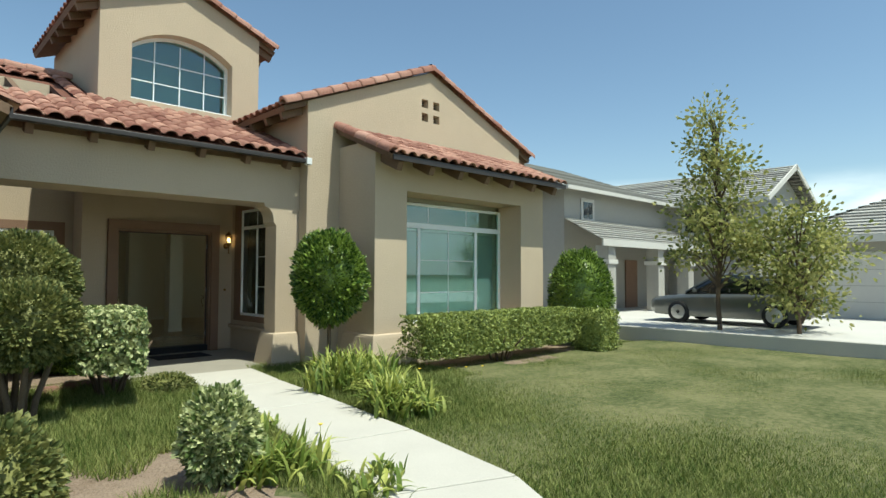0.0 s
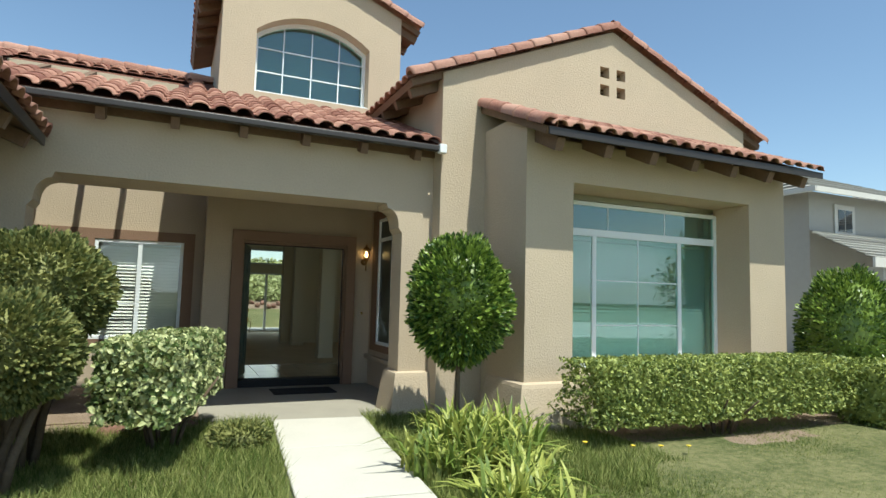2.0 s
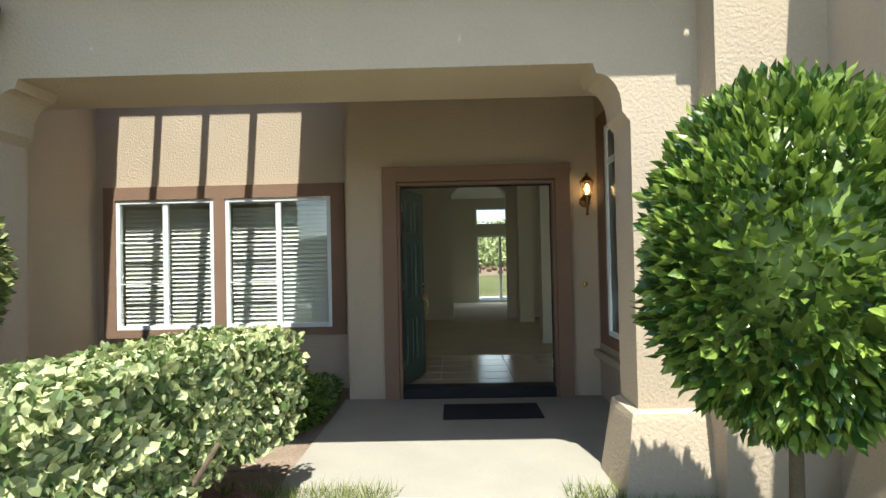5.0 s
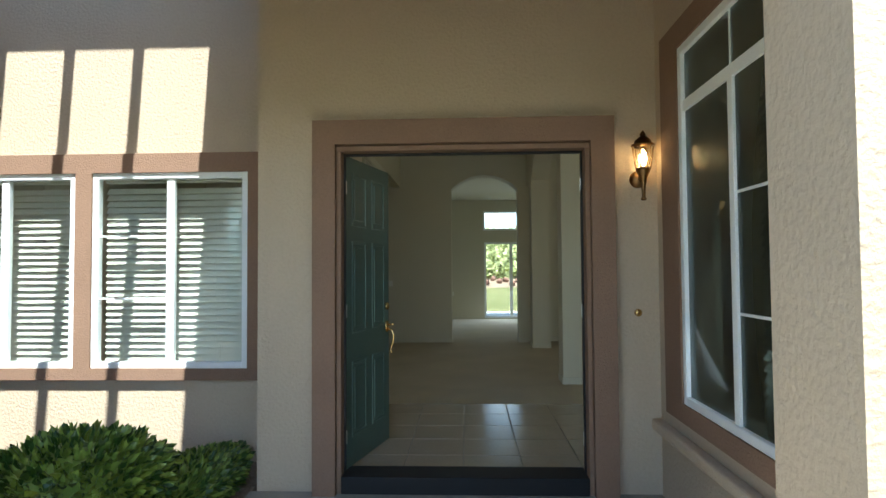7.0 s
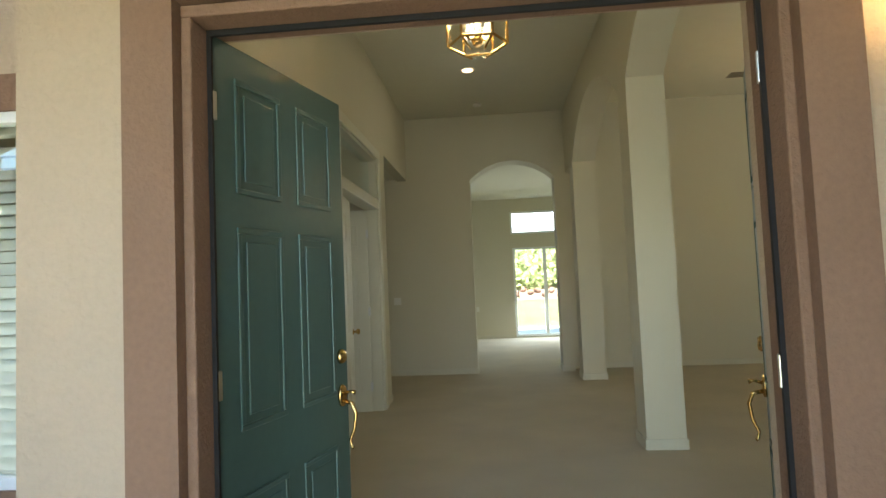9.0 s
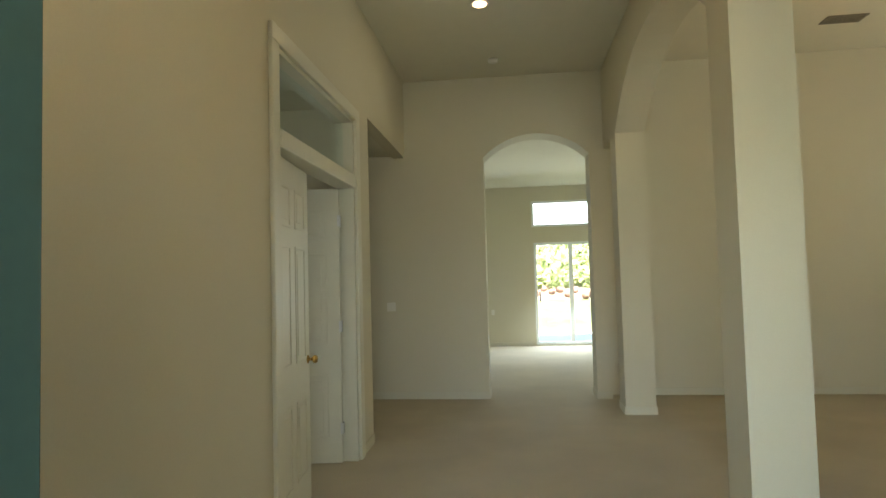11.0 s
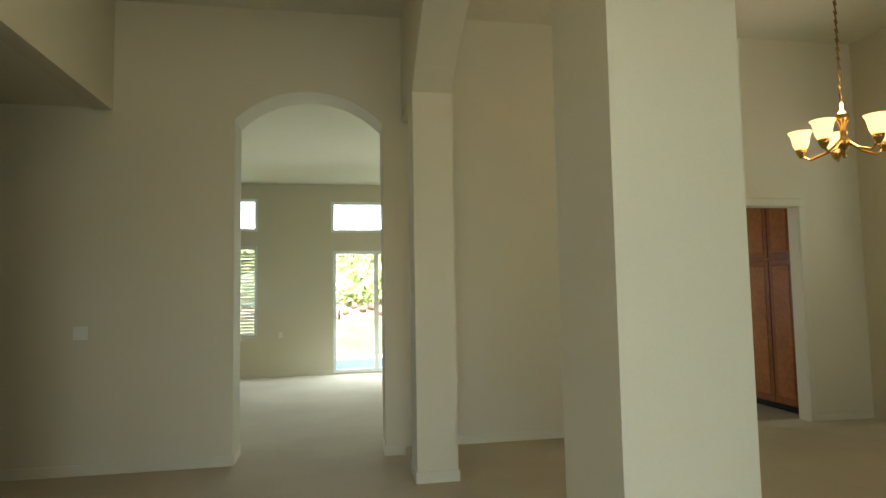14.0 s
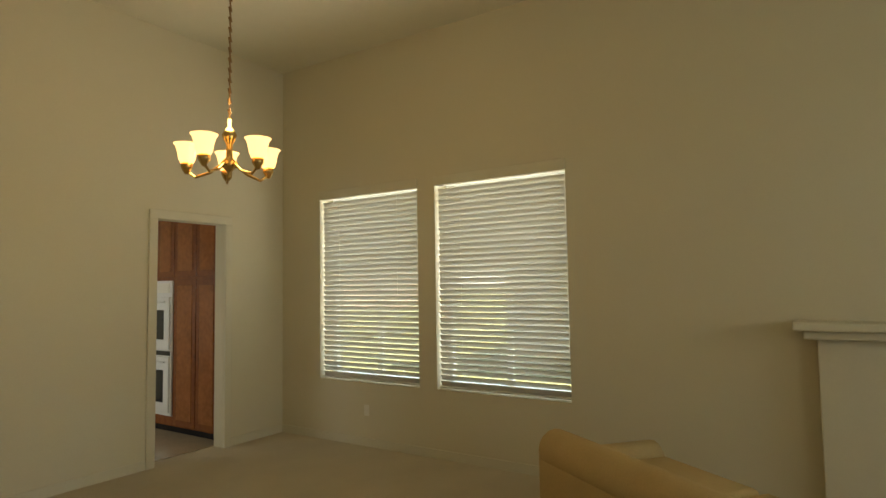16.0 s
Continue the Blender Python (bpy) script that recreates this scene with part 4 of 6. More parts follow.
# family room, side hall, kitchen
bm = wall_along_x(-9.5, 7.3, 13.78, 13.98, 0, 2.60, [(-2.45, -0.85, 0.74, 2.46), (0.55, 2.39, 0.03, 2.36)])
upper = wall_along_x(-9.5, 7.3, 13.78, 13.98, 2.60, 3.9, [(-2.45, -0.85, 2.74, 3.36), (0.52, 2.42, 2.72, 3.32)])
me = bpy.data.meshes.new("upper")
upper.to_mesh(me)
upper.free()
bm.from_mesh(me)
structure("wall_family_back", bm, WALL_IN, "cream family room wall with a sliding door")
structure("wall_family_right", boxes((2.9, 8.40, 0, 3.0, 13.78, 3.7)), WALL_IN, "cream wall between family room and kitchen")
structure("wall_side_hall", boxes((-4.6, 2.4, 0, -4.5, 8.0, 3.3), (-4.5, 5.62, 0, -1.53, 5.75, 3.3), (-5.2, 0.92, 0, -5.0, 2.5, 3.3), (-5.0, 2.4, 0, -4.6, 2.5, 3.3)), WALL_IN, "cream walls of the rooms beside the hall")
structure("wall_kitchen", boxes((3.0, 11.6, 0, 7.3, 11.7, 3.7), (7.9, 8.4, 0, 8.0, 11.7, 3.7)), WALL_IN, "cream kitchen walls")
structure("floor_kitchen", boxes((3.0, 8.40, 0.0, 7.9, 11.6, 0.012)), TILE_FLOOR, "tan kitchen tile floor", "floor")

# skirting
bm = boxes((-1.375, 0.25, 0, -1.363, 3.46, 0.09), (-1.375, 5.46, 0, -1.363, 5.92, 0.09), (-4.5, 7.988, 0, -0.30, 8.0, 0.09), (1.10, 7.988, 0, 1.29, 8.0, 0.09), (1.64, 8.228, 0, 5.06, 8.24, 0.09), (6.02, 8.228, 0, 6.778, 8.24, 0.09), (6.778, 3.0, 0, 6.79, 8.228, 0.09), (-0.30, 8.0, 0, -0.288, 8.38, 0.09), (1.088, 8.0, 0, 1.10, 8.38, 0.09), (-9, 13.768, 0, 0.5, 13.78, 0.09),
           (1.278, 7.108, 0, 1.642, 7.12, 0.09), (1.278, 7.12, 0, 1.29, 7.47, 0.09), (1.63, 7.12, 0, 1.642, 7.47, 0.09), (1.278, 3.488, 0, 1.642, 3.5, 0.09), (1.278, 3.5, 0, 1.29, 3.85, 0.09), (1.63, 3.5, 0, 1.642, 3.85, 0.09))
structure("baseboard", bm, BASEBOARD, "low cream painted baseboard", "baseboard")

# hall double door with transom
bm = boxes((-1.375, 5.36, 0, -1.345, 5.49, 3.10), (-1.375, 3.45, 3.10, -1.345, 5.49, 3.21), (-1.375, 3.45, 0, -1.345, 3.56, 3.10), bevel=0.008)
box(bm, -1.53, 5.33, 0, -1.375, 5.36, 3.10)
box(bm, -1.53, 3.56, 0, -1.375, 3.59, 3.10)
box(bm, -1.53, 3.59, 3.07, -1.375, 5.33, 3.10)
box(bm, -1.535, 3.59, 2.46, -1.35, 5.33, 2.58, bevel=0.01)
structure("door_casing_hall", bm, DOOR_WHITE, "white moulded casing with a transom bar", "trim")
g = structure("window_transom", boxes((-1.47, 3.59, 2.58, -1.464, 5.33, 3.07)), GLASS, "clear transom glass above the hall doors", "window")
ROWS_IN = [(0.22, 0.78), (1.04, 1.86), (1.98, 2.26)]
hall_door = panel_door("door_3", 0.865, 2.44, DOOR_WHITE, "closed cream six-panel hall door", pose(-1.42, 3.595, 0.01, 0, 0, 95.5), ROWS_IN, 0.04)
bm = lathe([(0.030, 0), (0.030, 0.008), (0.012, 0.014), (0.012, 0.035), (0.028, 0.045), (0.032, 0.060), (0.022, 0.075)], 14)
bmesh.ops.rotate(bm, verts=bm.verts, cent=(0, 0, 0), matrix=Matrix.Rotation(radians(90), 3, "X"))
bmesh.ops.translate(bm, verts=bm.verts, vec=(0.805, 0, 1.03))
part("knob", bm, BRASS, hall_door, "brass knob", True)
open_door = panel_door("door_4", 0.865, 2.44, DOOR_WHITE, "cream six-panel hall door standing open into the room", pose(-1.50, 5.29, 0.01, 0, 0, 188), ROWS_IN, 0.04)
hinges(open_door, (0.25, 1.15, 2.1))

# kitchen doorway casing
structure("door_casing_kitchen", boxes((5.05, 8.215, 0, 5.14, 8.24, 2.47), (5.94, 8.215, 0, 6.03, 8.24, 2.47), (5.05, 8.215, 2.47, 6.03, 8.24, 2.56), bevel=0.006), BASEBOARD, "cream painted casing of the kitchen doorway", "trim")

# family room openings
window(at_wall(0.52, 13.86, 2.72, 0), 1.90, 0.60, [], [], "white transom window above the sliding door", GLASS)
window(at_wall(-2.45, 13.86, 2.74, 0), 1.60, 0.62, [], [], "white transom window above the blind", GLASS)
window(at_wall(0.55, 13.86, 0.03, 0), 1.84, 2.33, [(0.83, 0.05, 2.28, 0.09)], [], "white sliding glass door to the back garden", GLASS, fw=0.06)
part("door_pull", boxes((0.10, -0.11, 0.98, 0.13, -0.07, 1.2), bevel=0.006), GUTTER, bpy.data.objects["window_%d" % WIN[0]])
window(at_wall(-2.45, 13.86, 0.74, 0), 1.60, 1.72, [(0.8, 0.05, 1.67, 0.06)], [], "white family room window behind a blind", GLASS)
blind(at_wall(-2.42, 13.80, 0.76, 0), 1.54, 1.68, "white horizontal blind in the family room window", 50, 0.06, 0.058)

# living room blinds and windows
for y0, y1 in ((4.53, 5.96), (6.18, 7.60)):
    w = y1 - y0
    window(at_wall(7.08, y1, 0.69, -90), w, 2.15, [(w / 2, 0.05, 2.1, 0.06)], [], "white living room window behind a blind", GLASS)
    blind(at_wall(6.84, y1 - 0.015, 0.70, -90), w - 0.03, 2.13, "white horizontal blind glowing with daylight", -55, 0.058, 0.067, True)

# ---- lamps and small fixtures ----
def wall_lamp():
    ob = holder("wall_lantern", "lit antique brass porch lantern on the wall", "wall lamp", at=(1.30, 0, 2.18))
    bm = lathe([(0.065, 0), (0.065, 0.01), (0.045, 0.03), (0.02, 0.045)], 16)
    bmesh.ops.rotate(bm, verts=bm.verts, cent=(0, 0, 0), matrix=Matrix.Rotation(radians(90), 3, "X"))
    part("backplate", bm, BRASS_OLD, ob, "round brass backplate", True)
    bm = bmesh.new()
    tube(bm, [(0, -0.03, 0), (0, -0.09, -0.01), (0, -0.13, 0.02), (0, -0.14, 0.05)], 0.012)
    lathe([(0.012, -0.17), (0.022, -0.16), (0.012, -0.145), (0.014, -0.05), (0.02, -0.02), (0.05, 0.04), (0.055, 0.06)], 12, bm, 0, -0.14, 0)
    part("arm", bm, BRASS_OLD, ob, "", True)
    bm = bmesh.new()
    for i in range(6):
        a = math.pi / 3 * i
        tube(bm, [(0.052 * math.cos(a), -0.14 + 0.052 * math.sin(a), 0.06), (0.076 * math.cos(a), -0.14 + 0.076 * math.sin(a), 0.222)], 0.005, 6)
    part("cage", bm, BRASS_OLD, ob)
    part("glass", lathe([(0.050, 0.06), (0.074, 0.222)], 6, None, 0, -0.14, 0), CLEAR_GLASS, ob)
    part("cap", lathe([(0.086, 0.222), (0.080, 0.235), (0.062, 0.243), (0.058, 0.262), (0.030, 0.285), (0.014, 0.292), (0.022, 0.305), (0.010, 0.322), (0.004, 0.335)], 12, None, 0, -0.14, 0), BRASS_OLD, ob, "", True)
    part("bulb", lathe([(0.012, 0.08), (0.028, 0.12), (0.026, 0.16), (0.004, 0.20)], 10, None, 0, -0.14, 0), BULB, ob, "glowing bulb", True)
    return ob


wall_lamp()
bm = lathe([(0.028, 0), (0.028, 0.008), (0.018, 0.014), (0.012, 0.018)], 16)
bmesh.ops.rotate(bm, verts=bm.verts, cent=(0, 0, 0), matrix=Matrix.Rotation(radians(90), 3, "X"))
bmesh.ops.translate(bm, verts=bm.verts, vec=(1.285, 0, 1.20))
thing("doorbell", bm, BRASS, "round brass doorbell button on stucco", "doorbell", smooth=True)


def entry_lantern():
    ob = holder("pendant_lantern", "lit hexagonal brass and glass entry lantern", "pendant lamp", at=(0.0, 1.65, 2.845))
    bm = bmesh.new()
    r = 0.18
    cs = [(r * math.cos(math.pi / 3 * i), r * math.sin(math.pi / 3 * i)) for i in range(6)]
    for i, (x, y) in enumerate(cs):
        nx, ny = cs[(i + 1) % 6]
        tube(bm, [(x, y, 0.10), (x, y, 0.52)], 0.008, 6)
        tube(bm, [(x, y, 0.10), (nx, ny, 0.10)], 0.008, 6)
        tube(bm, [(x, y, 0.52), (nx, ny, 0.52)], 0.008, 6)
        tube(bm, [(x, y, 0.10), (x * 0.45, y * 0.45, 0.045)], 0.006, 6)
        tube(bm, [(x, y, 0.52), (0, 0, 0.68)], 0.007, 6)
    part("frame", bm, BRASS, ob)
    bm = bmesh.new()
    for i, (x, y) in enumerate(cs):
        nx, ny = cs[(i + 1) % 6]
        bm.faces.new([bm.verts.new(p) for p in ((x, y, 0.10), (nx, ny, 0.10), (nx, ny, 0.52), (x, y, 0.52))])
        bm.faces.new([bm.verts.new(p) for p in ((x, y, 0.10), (nx, ny, 0.10), (nx * 0.45, ny * 0.45, 0.045), (x * 0.45, y * 0.45, 0.045))])
    g = part("glass", bm, CLEAR_GLASS, ob)
    g.visible_shadow = False
    bm = lathe([(0.03, 0.10), (0.04, 0.13), (0.012, 0.16), (0.012, 0.68)], 10)
    part("stem", bm, BRASS, ob, "", True)
    for i in range(4):
        a = math.pi / 2 * i + 0.4
        x, y = 0.085 * math.cos(a), 0.085 * math.sin(a)
        part("candle", lathe([(0.012, 0.17), (0.012, 0.27)], 8, None, x, y), WHITE, ob)
        part("bulb", lathe([(0.008, 0.27), (0.02, 0.30), (0.016, 0.33), (0.002, 0.37)], 8, None, x, y), BULB, ob, "glowing candle bulb", True)
        bm = bmesh.new()
        tube(bm, [(0, 0, 0.14), (x * 0.6, y * 0.6, 0.13), (x, y, 0.17)], 0.006, 6)
        part("arm", bm, BRASS, ob)
    bm = bmesh.new()
    tube(bm, [(0, 0, 0.68), (0, 0, CEIL - 2.845)], 0.006, 6)
    lathe([(0.06, CEIL - 2.865), (0.06, CEIL - 2.845)], 12, bm)
    part("chain", bm, BRASS, ob)


entry_lantern()
dl = holder("downlight", "lit round recessed ceiling light", "downlight", at=(-0.19, 5.8, CEIL))
part("ring", lathe([(0.095, -0.012), (0.095, -0.001), (0.07, -0.001)], 20), WHITE, dl)
part("lens", lathe([(0.068, -0.018), (0.068, -0.0125)], 20), lamp_material("downlight_lens", (1.0, 0.62, 0.30), 0.8), dl)
thing("smoke_detector", lathe([(0.06, -0.035), (0.065, -0.02), (0.065, -0.001)], 20, None, -0.11, 7.35, CEIL), PLASTIC, "round white smoke detector on the ceiling", "smoke detector", smooth=True)


def chandelier():
    ob = holder("chandelier", "brass five-arm chandelier with lit frosted shades", "chandelier", at=(4.01, 5.61, 2.42))
    part("body", lathe([(0.004, -0.02), (0.018, 0.0), (0.012, 0.03), (0.04, 0.06), (0.05, 0.09), (0.02, 0.12), (0.018, 0.20), (0.035, 0.23), (0.045, 0.26), (0.03, 0.29), (0.012, 0.31), (0.012, 0.36)], 16), BRASS, ob, "", True)
    for i in range(5):
        a = 2 * math.pi * i / 5 + 0.98
        c, s = math.cos(a), math.sin(a)
        bm = bmesh.new()
        tube(bm, [(0.03 * c, 0.03 * s, 0.09), (0.11 * c, 0.11 * s, 0.03), (0.20 * c, 0.20 * s, 0.0), (0.24 * c, 0.24 * s, 0.03), (0.25 * c, 0.25 * s, 0.07)], 0.009)
        arm = part("arm", bm, BRASS, ob)
        part("cup", lathe([(0.012, 0.02), (0.034, 0.06), (0.034, 0.085), (0.02, 0.09)], 12, None, 0.25 * c, 0.25 * s), BRASS, ob, "", True)
        bm = bmesh.new()
        prof = [(0.036, 0.085), (0.050, 0.115), (0.056, 0.155), (0.066, 0.19), (0.078, 0.205)]
        rings = []
        for rr, h in prof + [(r0 - 0.004, h0) for r0, h0 in prof[::-1]]:
            rings.append([bm.verts.new((0.25 * c + rr * math.cos(2 * math.pi * k / 16), 0.25 * s + rr * math.sin(2 * math.pi * k / 16), h)) for k in range(16)])
        for r0, r1 in zip(rings, rings[1:]):
            for k in range(16):
                bm.faces.new((r0[k], r0[(k + 1) % 16], r1[(k + 1) % 16], r1[k]))
        part("shade", bm, LAMP_GLASS, ob, "glowing frosted bell shade", True)
    bm = bmesh.new()
    n = 52
    for i in range(n):
        z = 0.36 + i * (CEIL_L - 2.42 - 0.36) / n
        r = 0.011 if i % 2 else 0.006
        tube(bm, [(r * 0.4, 0, z), (-r * 0.4, 0, z + 0.03)], r, 6)
    part("chain", bm, BRASS_OLD, ob)
    part("ceiling_rose", lathe([(0.065, CEIL_L - 2.455), (0.06, CEIL_L - 2.43), (0.02, CEIL_L - 2.42)], 16), BRASS, ob, "", True)


chandelier()
vent_c = holder("ceiling_vent", "rectangular metal ceiling air vent", "vent", at=(3.9, 7.2, CEIL_L))
vent_c.scale = (0.68, 0.68, 1.0)
VENT_GREY = material("vent_metal", (0.22, 0.20, 0.15), 0.5, vary=0.1)
part("frame", boxes((-0.32, -0.16, -0.012, 0.32, -0.13, -0.001), (-0.32, 0.13, -0.012, 0.32, 0.16, -0.001), (-0.32, -0.13, -0.012, -0.29, 0.13, -0.001), (0.29, -0.13, -0.012, 0.32, 0.13, -0.001)), VENT_GREY, vent_c)
part("backing", boxes((-0.29, -0.13, -0.004, 0.29, 0.13, -0.001)), BLACK, vent_c)
for i in range(9):
    part("slat", boxes((-0.29, -0.12 + 0.028 * i, -0.011, 0.29, -0.108 + 0.028 * i, -0.005)), VENT_GREY, vent_c)
sw = holder("light_switch", "small cream switch plate on the hall wall", "switch", at=(-1.60, 8.0, 1.24))
part("plate", boxes((-0.06, -0.007, -0.06, 0.06, -0.001, 0.06), bevel=0.003), PLASTIC, sw)
for k in (-0.025, 0.025):
    part("toggle", boxes((k - 0.006, -0.014, -0.012, k + 0.006, -0.007, 0.012), bevel=0.002), PLASTIC, sw)
thing("wall_outlet", boxes((6.783, 6.86, 0.33, 6.789, 6.93, 0.45), bevel=0.002), PLASTIC, "cream outlet plate low on the living room wall", "outlet")
thing("wall_outlet", boxes((-0.46, 13.772, 0.72, -0.39, 13.779, 0.84), bevel=0.002), PLASTIC, "cream plate on the family room wall", "outlet")

# ---- living room furniture ----
fp = holder("fireplace", "cream fireplace surround with a dark firebox", "fireplace")
part("mantel_shelf", boxes((6.50, 0.75, 1.39, 6.785, 2.80, 1.45), (6.56, 0.81, 1.33, 6.785, 2.74, 1.39), bevel=0.012), BASEBOARD, fp)
part("surround", boxes((6.64, 2.22, 0.0, 6.785, 2.66, 1.33), (6.64, 0.89, 0.0, 6.785, 1.33, 1.33), (6.64, 1.33, 1.05, 6.785, 2.22, 1.33), bevel=0.008), BASEBOARD, fp)
part("firebox", boxes((6.74, 1.33, 0.0, 6.785, 2.22, 1.05)), SOOT, fp)


def sofa():
    ob = holder("sofa", "tan upholstered sofa with a rolled back", "sofa", at=(5.0, 3.4, 0))
    ob.rotation_euler = (0, 0, radians(-35))
    part("base", boxes((0.0, -1.0, 0.14, 0.80, 1.0, 0.42), bevel=0.05), FABRIC, ob, "", True)
    bm = bmesh.new()
    tube(bm, [(0.02, -1.06, 0.60), (0.02, -1.0, 0.61), (0.02, 0, 0.62), (0.02, 0.98, 0.62), (0.02, 1.08, 0.60)], [0.05, 0.13, 0.135, 0.135, 0.06], 16)
    box(bm, -0.10, -1.04, 0.16, 0.10, 1.04, 0.62, bevel=0.05)
    part("backrest", bm, FABRIC, ob, "", True)
    for y in (-1.06, 0.82):
        bm = bmesh.new()
        tube(bm, [(0.06, y + 0.12, 0.50), (0.82, y + 0.12, 0.48)], 0.12, 14)
        box(bm, 0.06, y, 0.14, 0.82, y + 0.24, 0.5, bevel=0.04)
        part("arm", bm, FABRIC, ob, "", True)
    for y in (-0.80, 0.01):
        part("seat_cushion", boxes((0.12, y, 0.42, 0.80, y + 0.79, 0.54), bevel=0.05), FABRIC, ob, "", True)
    for x in (0.0, 0.72):
        for y in (-0.96, 0.96):
            part("leg", lathe([(0.02, 0.0), (0.028, 0.15)], 10, None, x, y), CHERRY, ob)


sofa()
ch = holder("side_chair", "light wooden chair by the family room window", "chair", at=(-1.35, 12.9, 0))
part("seat", boxes((-0.22, -0.22, 0.42, 0.22, 0.22, 0.46), bevel=0.015), FABRIC, ch)
for x in (-0.19, 0.19):
    part("leg", boxes((x - 0.02, -0.20, 0, x + 0.02, -0.16, 0.42)), FABRIC, ch)
    part("leg", boxes((x - 0.02, 0.16, 0, x + 0.02, 0.20, 0.42)), FABRIC, ch)
part("backrest", boxes((-0.22, 0.17, 0.46, 0.22, 0.21, 0.95), bevel=0.015), FABRIC, ch)

# ---- kitchen seen through the doorway ----
KX = 6.02      # face of the tall units, which look across the kitchen


def tall_cabinet(y0, y1, label, oven=False):
    """Unit from y0 (near) to y1, built along local x from its far end."""
    ob = holder("tall_cabinet", label, "cabinet", "kitchen tall cabinets")
    ob.matrix_basis = at_wall(KX, y1, 0, -90)
    w = y1 - y0
    part("body", boxes((0, 0, 0.10, w, 0.6, 2.70)), CHERRY, ob)
    part("toe_kick", boxes((0, 0.06, 0.012, w, 0.6, 0.10)), SOOT, ob)

    def door(z0, z1, a, b):
        d = part("door", boxes((a + 0.006, -0.022, z0, b - 0.006, -0.002, z1), bevel=0.004), CHERRY, ob)
        part("panel", boxes((a + 0.07, -0.029, z0 + 0.07, b - 0.07, -0.0225, z1 - 0.07), bevel=0.005), CHERRY_SHEEN, d)

    if oven:
        door(1.90, 2.68, 0, w / 2)
        door(1.90, 2.68, w / 2, w)
    else:
        door(1.90, 2.68, 0, w)
        door(0.12, 1.87, 0, w)
    return ob


tall_cabinet(8.43, 8.84, "tall cherry wood pantry cabinet with raised panels")
tall_cabinet(8.84, 9.28, "tall cherry wood pantry cabinet with raised panels")
tall_cabinet(9.28, 10.02, "tall cherry cabinet round a double oven", True)
tall_cabinet(10.02, 10.46, "tall cherry wood pantry cabinet with raised panels")
ov = holder("double_oven", "white built-in double wall oven", "oven")
ov.matrix_basis = at_wall(KX, 9.99, 0, -90)
part("body", boxes((0, -0.03, 0.22, 0.68, -0.003, 1.86), bevel=0.006), OVEN, ov)
for z0, z1 in ((0.26, 0.93), (1.02, 1.66)):
    d = part("door", boxes((0.02, -0.055, z0, 0.66, -0.031, z1), bevel=0.006), OVEN, ov)
    part("glass", boxes((0.12, -0.059, z0 + 0.12, 0.56, -0.0555, z1 - 0.16)), DARK_GLASS, d)
    bm = bmesh.new()
    tube(bm, [(0.06, -0.085, z1 - 0.06), (0.62, -0.085, z1 - 0.06)], 0.012)
    part("handle", bm, OVEN, d)
part("control_panel", boxes((0.04, -0.042, 1.71, 0.64, -0.031, 1.83)), PLASTIC, ov)
part("vent_strip", boxes((0.02, -0.036, 0.945, 0.66, -0.031, 1.0)), DARK_GLASS, ov)


# ---- plants ----
def leaf_mesh(name, centers, normals, size, mat, aspect=0.5, fold=0.25, seed=1, up=0.0, outward=0.3, droop=0.25):
    """Many small oval leaves with a folded midrib and a drooping tip, lying roughly across the crown's surface."""
    rg = np.random.RandomState(seed)
    n = len(centers)
    d = normals * outward + rg.normal(0, 0.62, (n, 3))
    d[:, 2] += up
    d /= np.linalg.norm(d, axis=1)[:, None] + 1e-9
    side = np.cross(d, normals + rg.normal(0, 0.75, (n, 3)))
    side /= np.linalg.norm(side, axis=1)[:, None] + 1e-9
    nor = np.cross(side, d)
    L = size * rg.uniform(0.6, 1.25, (n, 1))
    W = L * aspect * 0.5
    rows = []
    for along, wide in ((-0.45, 0.0), (-0.22, 0.72), (0.15, 1.0), (0.55, 0.0)):
        mid = centers + d * L * along - nor * L * droop * max(along, 0) ** 2 * 2
        rows.append(mid)
        if wide:
            rows += [mid + side * W * wide + nor * W * wide * fold, mid - side * W * wide + nor * W * wide * fold]
    v = np.stack(rows, 1).reshape(-1, 3)            # base, mid, left, right, mid, left, right, tip
    k = np.arange(n)[:, None] * 8
    tri = [(0, 1, 2), (0, 3, 1), (4, 7, 5), (4, 6, 7)]
    quad = [(1, 4, 5, 2), (1, 3, 6, 4)]
    f = [row for t in tri for row in (k + np.array([t])).tolist()] + [row for q in quad for row in (k + np.array([q])).tolist()]
    me = bpy.data.meshes.new(name)
    me.from_pydata(v.tolist(), [], f)
    me.materials.append(mat)
    return me


